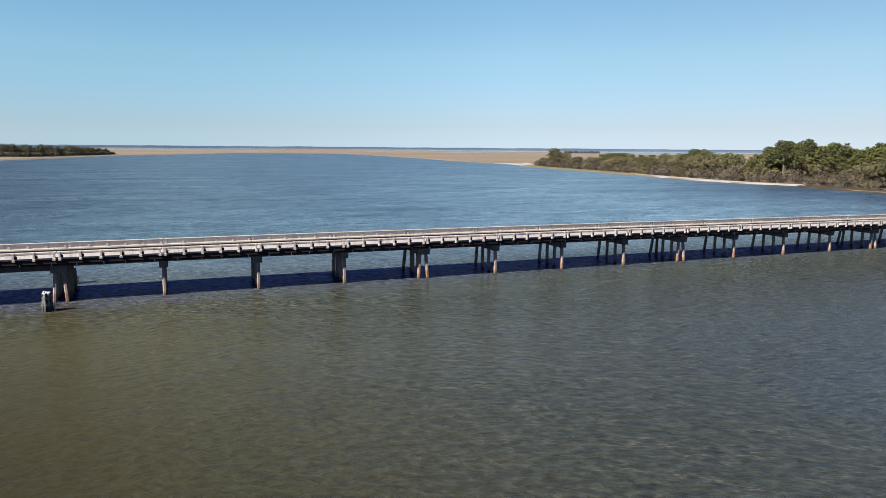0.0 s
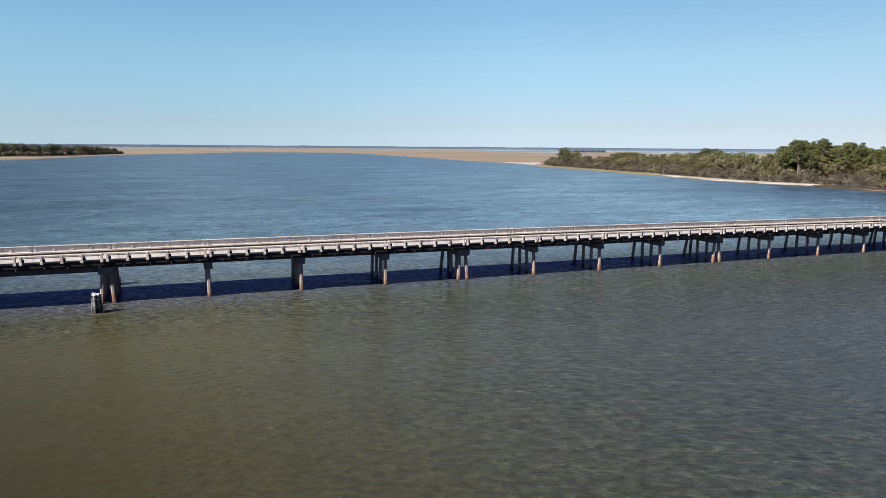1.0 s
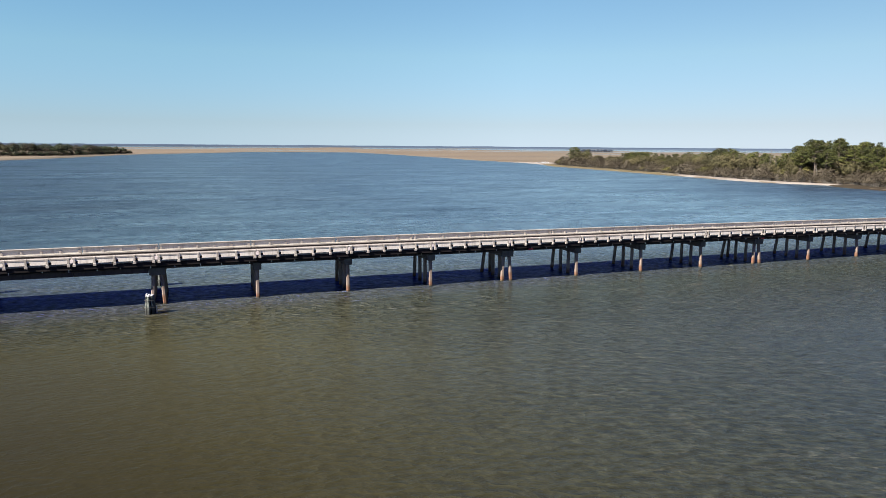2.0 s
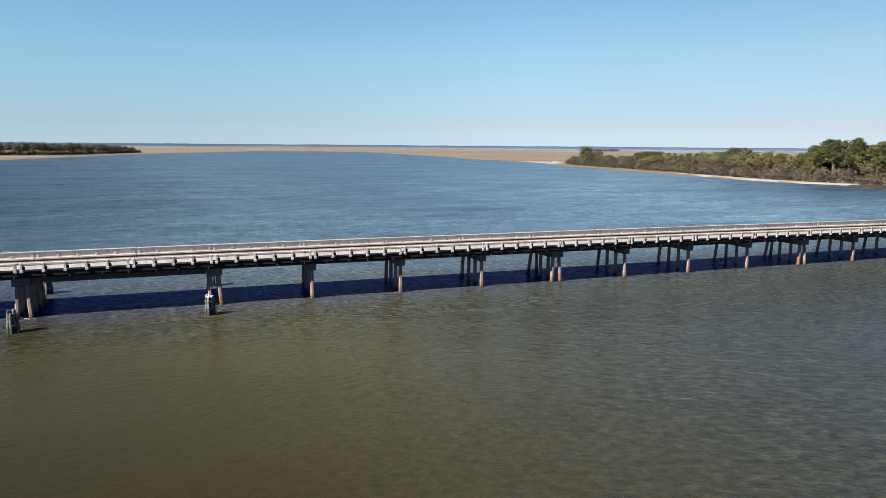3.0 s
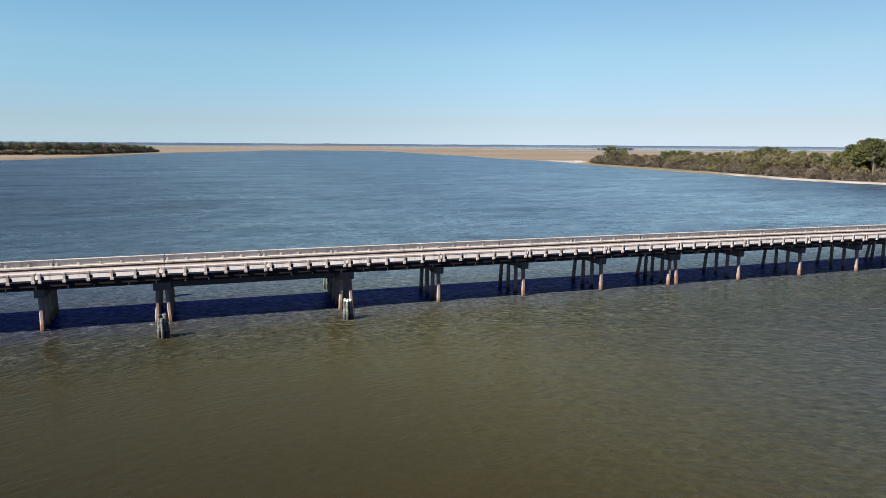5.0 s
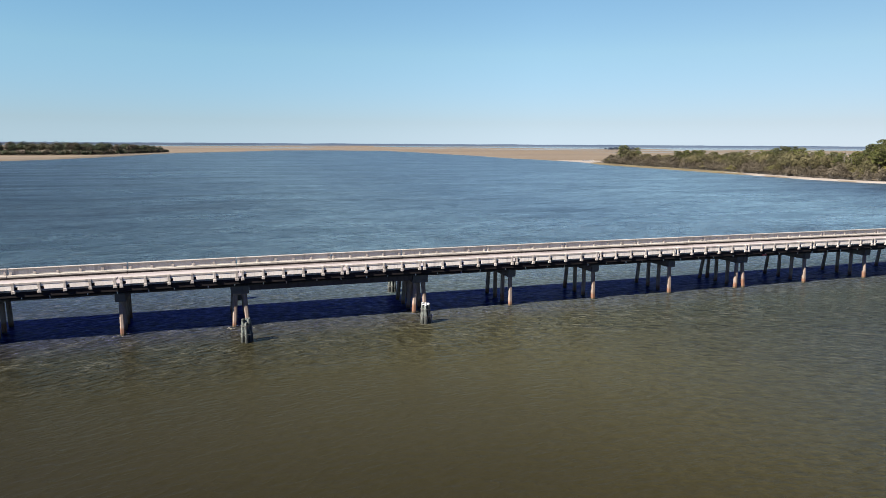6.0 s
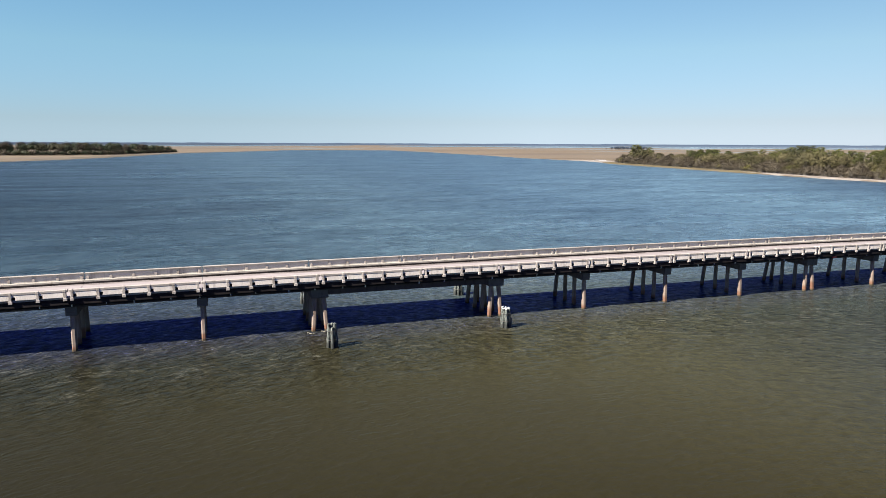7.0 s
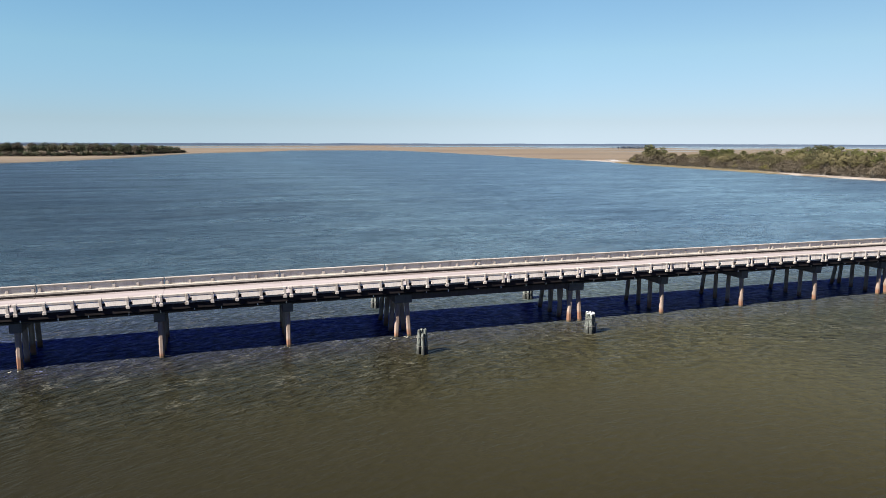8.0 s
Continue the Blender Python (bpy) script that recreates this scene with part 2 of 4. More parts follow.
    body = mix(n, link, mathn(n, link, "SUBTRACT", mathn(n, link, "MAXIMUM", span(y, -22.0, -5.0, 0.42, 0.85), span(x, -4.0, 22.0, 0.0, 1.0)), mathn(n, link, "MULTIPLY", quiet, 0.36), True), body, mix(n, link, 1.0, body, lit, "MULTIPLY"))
    # wind streaks on the open reach beyond the bridge, painted as varying reflected light
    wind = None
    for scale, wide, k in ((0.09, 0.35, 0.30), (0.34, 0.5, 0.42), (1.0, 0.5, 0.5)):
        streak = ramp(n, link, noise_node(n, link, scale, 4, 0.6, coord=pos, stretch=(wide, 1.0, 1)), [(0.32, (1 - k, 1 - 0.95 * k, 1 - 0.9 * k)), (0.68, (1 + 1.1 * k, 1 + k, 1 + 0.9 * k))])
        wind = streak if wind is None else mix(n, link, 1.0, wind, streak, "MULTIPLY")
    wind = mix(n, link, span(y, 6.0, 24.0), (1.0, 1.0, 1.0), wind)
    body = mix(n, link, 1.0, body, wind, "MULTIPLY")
    # more painted falloff, darker towards the west of the near bank
    near_dim = mathn(n, link, "MULTIPLY", span(y, -13.0, -38.0), span(x, 15.0, -12.0))
    body = mix(n, link, near_dim, body, mix(n, link, 1.0, body, (0.77, 0.73, 0.65), "MULTIPLY"))
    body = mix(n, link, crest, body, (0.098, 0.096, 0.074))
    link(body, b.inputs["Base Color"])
    lane = ramp(n, link, noise_node(n, link, 0.06, 6, 0.65, coord=c, stretch=(0.2, 1.0, 1)), [(0.34, (0.72, 0.72, 0.72)), (0.66, (1.22, 1.22, 1.22))])
    link(mathn(n, link, "MULTIPLY", lane, span(y, 20.0, 120.0, 0.25, 0.36) if calm == 1.0 else 0.05), b.inputs["Roughness"])
    # gloss is cut and tinted blue near the bridge, to keep its shadow navy
    past_shadow = span(y, 9.0, 36.0)
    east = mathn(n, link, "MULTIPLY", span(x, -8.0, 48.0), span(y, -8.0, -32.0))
    gloss = mathn(n, link, "MULTIPLY", mathn(n, link, "MULTIPLY", past_shadow, span(fan, -110.0, 60.0, 0.05, 0.60)), mathn(n, link, "MULTIPLY", wind, 1.0))
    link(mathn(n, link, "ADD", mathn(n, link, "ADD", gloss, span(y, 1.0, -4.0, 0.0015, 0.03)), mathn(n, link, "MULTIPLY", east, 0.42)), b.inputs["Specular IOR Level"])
    link(mix(n, link, mathn(n, link, "ADD", past_shadow, east, True), (0.40, 0.50, 1.0), (1.0, 1.0, 1.0)), b.inputs["Specular Tint"])
    relief = bump(n, link, b, h, 1.0, calm)
    relief.inputs["Filter Width"].default_value = 0.004
    # navy gloss painted across the bridge's shadow, with pale blue facet glints
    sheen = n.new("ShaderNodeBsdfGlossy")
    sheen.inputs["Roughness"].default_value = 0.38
    link(mix(n, link, mathn(n, link, "SUBTRACT", span(y, -6.0, 1.0, 0.06, 1.0), past_shadow, True), (0.0, 0.0, 0.0),
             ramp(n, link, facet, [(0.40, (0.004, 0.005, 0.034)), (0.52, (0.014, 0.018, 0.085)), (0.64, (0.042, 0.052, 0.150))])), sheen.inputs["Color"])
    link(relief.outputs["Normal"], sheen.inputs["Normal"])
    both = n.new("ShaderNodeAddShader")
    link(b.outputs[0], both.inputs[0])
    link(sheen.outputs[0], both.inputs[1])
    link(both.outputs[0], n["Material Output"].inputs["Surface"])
    return m


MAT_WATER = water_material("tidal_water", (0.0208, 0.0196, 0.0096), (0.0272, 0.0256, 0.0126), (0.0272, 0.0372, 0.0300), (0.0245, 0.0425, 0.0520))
MAT_CALM = water_material("calm_water", (0.0125, 0.0108, 0.0040), (0.0180, 0.0152, 0.0054), (0.0090, 0.0090, 0.0090), (0.0090, 0.0090, 0.0090), 0.12)


def ground_material(name, stops, scale, stretch=(1, 1, 1), grain=None):
    m, n, link, b = material(name, 0.95)
    b.inputs["Specular IOR Level"].default_value = 0.15
    big = noise_node(n, link, scale, 8, 0.68, kind="World", stretch=stretch)
    col = ramp(n, link, big, stops)
    fine = noise_node(n, link, grain or scale * 14, 5, 0.7, kind="World")
    col = mix(n, link, 0.4, col, ramp(n, link, fine, [(0.3, (0.25, 0.25, 0.25)), (0.7, (0.8, 0.8, 0.8))]), "OVERLAY")
    link(col, b.inputs["Base Color"])
    bump(n, link, b, fine, 0.6, 0.15)
    return m


MAT_MARSH = ground_material("salt_marsh", [(0.30, (0.0440, 0.0365, 0.0310)), (0.42, (0.0770, 0.0585, 0.0385)), (0.52, (0.1060, 0.0830, 0.0550)), (0.60, (0.0690, 0.0560, 0.0440)), (0.72, (0.1160, 0.0940, 0.0730))], 0.0030, (0.3, 3.2, 1), 0.12)
MAT_SAND = ground_material("beach_sand", [(0.35, (0.1200, 0.1020, 0.0830)), (0.65, (0.1900, 0.1680, 0.1420))], 0.08, (1, 1, 1), 2.0)
MAT_MUD = ground_material("shore_mud", [(0.35, (0.0166, 0.0119, 0.0066)), (0.65, (0.0284, 0.0213, 0.0112))], 0.10, (1, 1, 1), 2.0)
MAT_BANK = ground_material("bank_grass", [(0.35, (0.0571, 0.0446, 0.0226)), (0.65, (0.0990, 0.0808, 0.0427))], 0.07, (1, 1, 1), 2.0)
MAT_FORESHORE = ground_material("wet_foreshore", [(0.35, (0.046, 0.038, 0.026)), (0.65, (0.096, 0.080, 0.056))], 0.03, (1, 1, 1), 1.0)
MAT_FLOOR = ground_material("forest_floor", [(0.35, (0.0420, 0.0315, 0.0210)), (0.65, (0.0713, 0.0547, 0.0360))], 0.08, (1, 1, 1), 2.0)


def leaf_material(name, dark, light, rough=0.7):
    m, n, link, b = material(name, rough)
    rnd = n.new("ShaderNodeNewGeometry").outputs["Random Per Island"]
    own = n.new("ShaderNodeObjectInfo").outputs["Random"]
    f = mathn(n, link, "ADD", mathn(n, link, "MULTIPLY", rnd, 0.42), mathn(n, link, "MULTIPLY", own, 0.58))
    link(ramp(n, link, f, [(0.1, dark), (0.9, light)]), b.inputs["Base Color"])
    b.inputs["Specular IOR Level"].default_value = 0.2
    return m


MAT_PINE = leaf_material("pine_needles", (0.0125, 0.0160, 0.0040), (0.0600, 0.0630, 0.0120))
MAT_OAK = leaf_material("oak_leaves", (0.0159, 0.0161, 0.0040), (0.0740, 0.0620, 0.0280))
MAT_SCRUB = leaf_material("scrub_leaves", (0.0166, 0.0115, 0.0052), (0.0600, 0.0490, 0.0320))
MAT_BUSH = leaf_material("bush_leaves", (0.0450, 0.0450, 0.0090), (0.0858, 0.0768, 0.0204))
MAT_ISLE = leaf_material("island_foliage", (0.0105, 0.0165, 0.0060), (0.0410, 0.0530, 0.0170))
# far foliage is tinted blue-grey to stand in for haze
MAT_FAR_HAZE = leaf_material("hazed_foliage", (0.0238, 0.0360, 0.0552), (0.0302, 0.0442, 0.0656))


def bark_material(name, dark, light):
    m, n, link, b = material(name, 0.9)
    g = noise_node(n, link, 3.0, 5, 0.65, stretch=(3, 3, 0.6))
    link(ramp(n, link, g, [(0.35, dark), (0.65, light)]), b.inputs["Base Color"])
    bump(n, link, b, g, 0.6, 0.03)
    return m


MAT_BARK = bark_material("pine_bark", (0.0391, 0.0282, 0.0217), (0.0955, 0.0738, 0.0564))
MAT_GREYWOOD = bark_material("grey_branches", (0.0476, 0.0402, 0.0328), (0.0952, 0.0832, 0.0682))


def timber_material():
    """Grey-green driven timber, black and wet for half a metre over the water."""
    m, n, link, b = material("weathered_timber", 0.85)
    g = noise_node(n, link, 3.0, 5, 0.65, stretch=(4, 4, 0.5))
    col = ramp(n, link, g, [(0.43, (0.012, 0.014, 0.012)), (0.53, (0.062, 0.070, 0.060)), (0.64, (0.18, 0.195, 0.168))])
    sep = n.new("ShaderNodeSeparateXYZ")
    link(n.new("ShaderNodeNewGeometry").outputs["Position"], sep.inputs[0])
    z = mathn(n, link, "ADD", sep.outputs["Z"], mathn(n, link, "MULTIPLY", noise_node(n, link, 2.5, 4, 0.6, kind="World"), -0.5))
    col = mix(n, link, ramp(n, link, z, [(0.05, (0.9, 0.9, 0.9)), (0.35, (0, 0, 0))]), col, (0.012, 0.013, 0.010))
    link(col, b.inputs["Base Color"])
    bump(n, link, b, g, 0.6, 0.03)
    return m


MAT_TIMBER = timber_material()
MAT_BLEACHED = bark_material("bleached_piling", (0.110, 0.088, 0.070), (0.165, 0.134, 0.108))
MAT_WHITE = bark_material("whitened_timber", (0.1980, 0.2024, 0.1980), (0.3300, 0.3300, 0.3212))


def plain(name, colour, rough, metal=0.0, grain=6.0, spread=0.25):
    m, n, link, b = material(name, rough, metal)
    g = noise_node(n, link, grain, 5, 0.65)
    lo = tuple(c * (1 - spread) for c in colour)
    hi = tuple(min(1, c * (1 + spread)) for c in colour)
    link(ramp(n, link, g, [(0.3, lo), (0.7, hi)]), b.inputs["Base Color"])
    return m


MAT_PIPE = plain("black_pipe", (0.012, 0.012, 0.013), 0.9)
MAT_PIPE.node_tree.nodes["Principled BSDF"].inputs["Specular IOR Level"].default_value = 0.1
MAT_HANGER = plain("galvanised_steel", (0.55, 0.55, 0.53), 0.45, 0.3)
MAT_RED = plain("red_paint", (0.42, 0.045, 0.05), 0.5)
MAT_FOAM = plain("foam", (0.13, 0.12, 0.10), 0.8)
MAT_CABLE = plain("steel_cable", (0.10, 0.09, 0.08), 0.6, 0.5)


# ---- mesh tools ----
def box_bm(bm, x0, x1, y0, y1, z0, z1, bevel=0.0):
    """Adds a box, its edges taken off where bevel is given."""
    made = bmesh.ops.create_cube(bm, size=1.0)["verts"]
    for v in made:
        v.co = Vector((x0 + (v.co.x + 0.5) * (x1 - x0), y0 + (v.co.y + 0.5) * (y1 - y0), z0 + (v.co.z + 0.5) * (z1 - z0)))
    if bevel:
        edges = list({e for v in made for e in v.link_edges})
        bmesh.ops.bevel(bm, geom=edges, offset=bevel, segments=1, affect="EDGES")
    return bm


def tube_bm(bm, points, radii, sides=8, spin=0.0):
    """Adds a tapered tube through the points, closed at both ends."""
    rings = []
    points = [Vector(p) for p in points]
    for i, (p, r) in enumerate(zip(points, radii)):
        along = (points[min(i + 1, len(points) - 1)] - points[max(i - 1, 0)]).normalized()
        q = along.to_track_quat("Z", "Y")
        rings.append([bm.verts.new(p + q @ Vector((r * math.cos(a), r * math.sin(a), 0)))
                      for a in (spin + 2 * math.pi * k / sides for k in range(sides))])
    for a, b in zip(rings, rings[1:]):
        for k in range(sides):
            bm.faces.new((a[k], a[(k + 1) % sides], b[(k + 1) % sides], b[k]))
    bm.faces.new(rings[0][::-1])
    bm.faces.new(rings[-1])
    return bm


def mesh_of(name, bm, mat):
    me = bpy.data.meshes.new(name)
    bm.normal_update()
    bm.to_mesh(me)
    bm.free()
    me.materials.append(mat)
    return me


def part(name, bm, mat, parent, label=""):
    """Links a bmesh, or a mesh that is shared, as one mesh object under a thing or a part."""
    ob = new(name, bm if isinstance(bm, bpy.types.Mesh) else mesh_of(name, bm, mat))
    ob.parent = parent
    if label:
        ob["label"] = label
    return ob


def box(x0, x1, y0, y1, z0, z1, bevel=0.0):
    return box_bm(bmesh.new(), x0, x1, y0, y1, z0, z1, bevel)


# ---- water and land ----
def sheet(name, outline, height, skirt, mat):
    """A flat sheet of land inside the outline, with a skirt that runs down into the water round it."""
    flat = [Vector(p) for p in outline]
    verts, _, faces, *_ = delaunay_2d_cdt(flat, [], [list(range(len(flat)))], 1, 1e-4)
    bm = bmesh.new()
    top = [bm.verts.new((v.x, v.y, height)) for v in verts]
    for f in faces:
        bm.faces.new([top[i] for i in f])
    count = len(flat)
    low, high = [], []
    for i in range(count):
        d = ((flat[i] - flat[i - 1]).normalized() + (flat[(i + 1) % count] - flat[i]).normalized()).normalized()
        high.append(bm.verts.new((flat[i].x, flat[i].y, height)))
        low.append(bm.verts.new((flat[i].x + d.y * skirt, flat[i].y - d.x * skirt, -0.6)))
    for i in range(count):
        j = (i + 1) % count
        bm.faces.new((low[i], low[j], high[j], high[i]))
    return new(name, mesh_of(name, bm, mat))


def wiggled(points, step, amount, seed):
    """The points joined by a finer, uneven line."""
    out = []
    for (x0, y0), (x1, y1) in zip(points, points[1:]):
        d = math.hypot(x1 - x0, y1 - y0)
        k = max(1, int(d / step))
        for i in range(k):
            f = i / k
            x, y = x0 + (x1 - x0) * f, y0 + (y1 - y0) * f
            w = noise.noise(Vector((x / (step * 3), y / (step * 3), seed))) * amount if i else 0
            out.append((x - w * (y1 - y0) / d, y + w * (x1 - x0) / d))
    out.append(points[-1])
    return out


def water_sheet():
    bm = bmesh.new()
    bmesh.ops.create_grid(bm, x_segments=8, y_segments=8, size=6500)
    return tagged(new("water", mesh_of("water", bm, MAT_WATER)), "wind-rippled brown-green tidal river water", "water", kind="structure")


water_sheet()

FAR = 4200.0
ISLAND_SHORE = [(-540, 75), (-345, 268), (-250, 424), (-191, 538), (-158, 604), (-133, 686), (-112, 790), (-78, 965), (-20, 1090), (86, 1295)]
BACK_SHORE = [(100, 1380), (220, 1400), (330, 1350)]
EAST_SHORE = [(325, 1230), (325, 1080), (312, 900), (306, 770), (288, 640), (288, 555), (290, 500), (284, 462)]
POINT_SHORE = [(264, 404), (254, 315), (246, 255), (241, 222), (236, 188), (236, 162), (246, 140), (237, 125), (235, 107), (236, 94), (242, 40), (262, -60), (330, -220)]
rim = [(6300.0 * math.sin(radians(a)), 6300.0 * math.cos(radians(a))) for a in (100, 80, 60, 45, 30, 15, 0, -15, -30, -50, -75)]
shore = wiggled(ISLAND_SHORE + BACK_SHORE + EAST_SHORE + POINT_SHORE, 14.0, 4.0, 3.0)
land_outline = (shore + rim)[::-1]
area = sum(a[0] * b[1] - b[0] * a[1] for a, b in zip(land_outline, land_outline[1:] + land_outline[:1]))
if area < 0:
    land_outline.reverse()
tagged(sheet("ground", land_outline, 0.40, 5.0, MAT_MARSH),
       "flat tan salt marsh at the water's edge", "marsh", kind="structure")


def shore_x(y):
    """The waterline of the wooded point at y."""
    pts = sorted((yy, xx) for xx, yy in EAST_SHORE + POINT_SHORE[:6] + [(245, 140), (238, 125), (236, 107), (237, 94), (243, 40), (265, -60), (332, -220)])
    return float(np.interp(y, [p[0] for p in pts], [p[1] for p in pts]))


def shore_strip(name, y0, y1, section, mat, seed, rough=0.8):
    """A bank along the point: a cross-section of (inland, height) swept along the waterline, its edges uneven."""
    bm = bmesh.new()
    rows = []
    count = int((y1 - y0) / 3.0)
    for i in range(count + 1):
        y = y0 + (y1 - y0) * i / count
        fade = min(1.0, 6.0 * min(i, count - i) / count + 0.15)
        x = shore_x(y)
        row = []
        for k, (inland, z) in enumerate(section):
            w = noise.noise(Vector((y / 9.0, k * 3.1, seed))) * rough * (1 + inland * 0.12)
            row.append(bm.verts.new((x + inland * (fade if inland > 0 else 1) + w, y, z if z < 0 else z + 0.05 * noise.noise(Vector((y / 4, k, seed + 5))))))
        rows.append(row)
    for a, b in zip(rows, rows[1:]):
        for k in range(len(section) - 1):
            bm.faces.new((a[k], a[k + 1], b[k + 1], b[k]))
    bmesh.ops.recalc_face_normals(bm, faces=bm.faces)
    return new(name, mesh_of(name, bm, mat))


tagged(shore_strip("forest_floor", -60, 445, [(5, 0.30), (8, 0.52), (40, 0.8), (84, 0.7), (90, 0.3)], MAT_FLOOR, 1.0),
       "brown leaf litter under the trees", "forest floor", kind="structure")
tagged(shore_strip("beach", 136, 252, [(-4.0, -0.5), (-1.6, 0.10), (0.0, 0.47), (1.4, 0.53), (3.0, 0.58), (5, 0.62)], MAT_SAND, 2.0, 1.3),
       "narrow pale sand beach below the trees", "beach", kind="structure")
tagged(shore_strip("grassy_bank", 236, 440, [(-6.5, -0.5), (-3.2, 0.10), (-0.5, 0.46), (3, 0.52), (6, 0.60), (10, 0.66)], MAT_BANK, 3.0),
       "tan and olive grass bank along the water", "bank", kind="structure")
tagged(shore_strip("mud_bank", 20, 140, [(-6.5, -0.5), (-3.2, 0.08), (-0.5, 0.45), (3, 0.50), (6, 0.58), (10, 0.64)], MAT_MUD, 4.0, 1.6),
       "brown mud bank with a low spit", "bank", kind="structure")
tagged(shore_strip("sand_spit", 442, 520, [(-6.5, -0.5), (-3.2, 0.10), (-0.5, 0.47), (12, 0.60), (20, 0.50), (25, 0.3)], MAT_SAND, 6.0, 1.5),
       "pale sand spit at the end of the point", "beach", kind="structure")


def creek(a0, a1, d0, d1, seed):
    """A far sheet of water lying in the marsh, between two bearings and two distances, its ends drawn out thin."""
    bm = bmesh.new()
    rows = []
    for i in range(41):
        f = i / 40
        a = radians(a0 + (a1 - a0) * f)
        thin = math.sin(math.pi * min(max(f, 0.01), 0.99)) ** 0.4
        mid = (d0 + d1) / 2 + 60 * noise.noise(Vector((f * 5, seed, 0)))
        half = (d1 - d0) / 2 * thin * (1 + 0.5 * noise.noise(Vector((f * 9, seed, 4))))
        rows.append([bm.verts.new((d * math.sin(a), d * math.cos(a), 0.42)) for d in (mid - half, mid + half)])
    for p, q in zip(rows, rows[1:]):
        bm.faces.new((p[0], p[1], q[1], q[0]))
    bmesh.ops.recalc_face_normals(bm, faces=bm.faces)
    return tagged(new("tidal_creek", mesh_of("tidal_creek", bm, MAT_CALM)), "pale far tidal water in the marsh", "water", kind="structure")


for band in ((13, 66, 2400, 4150, 1.0), (-22, 11, 2900, 4120, 2.0), (22, 50, 1850, 1990, 3.0), (-14, 8, 2150, 2380, 4.0), (11, 27, 2050, 2120, 5.0), (30, 58, 1330, 1380, 6.0), (2, 12, 1720, 1780, 7.0)):
    creek(*band)


# ---- bridge ----
BAY = 9.144                 # thirty-foot spans
ROAD_Z = 4.07               # road level at the crown
NEAR_Y, FAR_Y = -0.66, 6.62  # outer faces of the railings


def drop(x):
    """How far the road lies under its crown at x: a long, gentle hump."""
    d = x + 15.0
    return -(3.4e-5 if d > 0 else 1.1e-4) * d * d


def post_mesh(side):
    """One railing post, its outer face battered towards a broader foot, with a chamfered head. side -1: outer face to -y."""
    bm = bmesh.new()
    levels = ((0.05, 0.125, 0.085), (0.25, 0.125, 0.085), (0.28, 0.088, 0.055), (0.68, 0.082, 0.05), (0.72, 0.094, 0.06), (0.87, 0.092, 0.055), (0.90, 0.08, 0.04))
    if side > 0:                                            # the far ones end as stubs under the lip
        levels = levels[:3] + ((0.56, 0.105, 0.055), (0.60, 0.09, 0.03))
    rings = []
    for z, w, o in levels:
        ring = [(-w, o), (w, o), (w, -0.24), (-w, -0.24)]
        rings.append([bm.verts.new((x, side * y, z)) for x, y in ring])
    for a, b in zip(rings, rings[1:]):
        for k in range(4):
            bm.faces.new((a[k], a[(k + 1) % 4], b[(k + 1) % 4], b[k]))
    bm.faces.new(rings[0])
    bm.faces.new(rings[-1])
    bmesh.ops.recalc_face_normals(bm, faces=bm.faces)
    bmesh.ops.bevel(bm, geom=list(bm.edges), offset=0.012, segments=1, affect="EDGES")
    return mesh_of("post", bm, MAT_POST)


POSTS = {-1: post_mesh(-1), 1: post_mesh(1)}


def beam_bm(x0, x1, side):
    """The coping of a railing, overhanging its posts and panels on the road side; the far one is a thin lip."""
    y = NEAR_Y if side < 0 else FAR_Y
    a, b = sorted((y - side * (0.025 if side < 0 else 0.095), y - side * 0.365))
    return box(x0, x1, a, b, 0.70 if side < 0 else 0.80, 0.88, 0.02)


def panel_bm(x0, x1, side):
    """A thin panel between two posts, under the coping."""
    y = NEAR_Y if side < 0 else FAR_Y
    a, b = sorted((y - side * (0.045 if side < 0 else 0.10), y - side * 0.23))
    return box(x0, x1, a, b, 0.318, 0.697 if side < 0 else 0.797, 0.008)


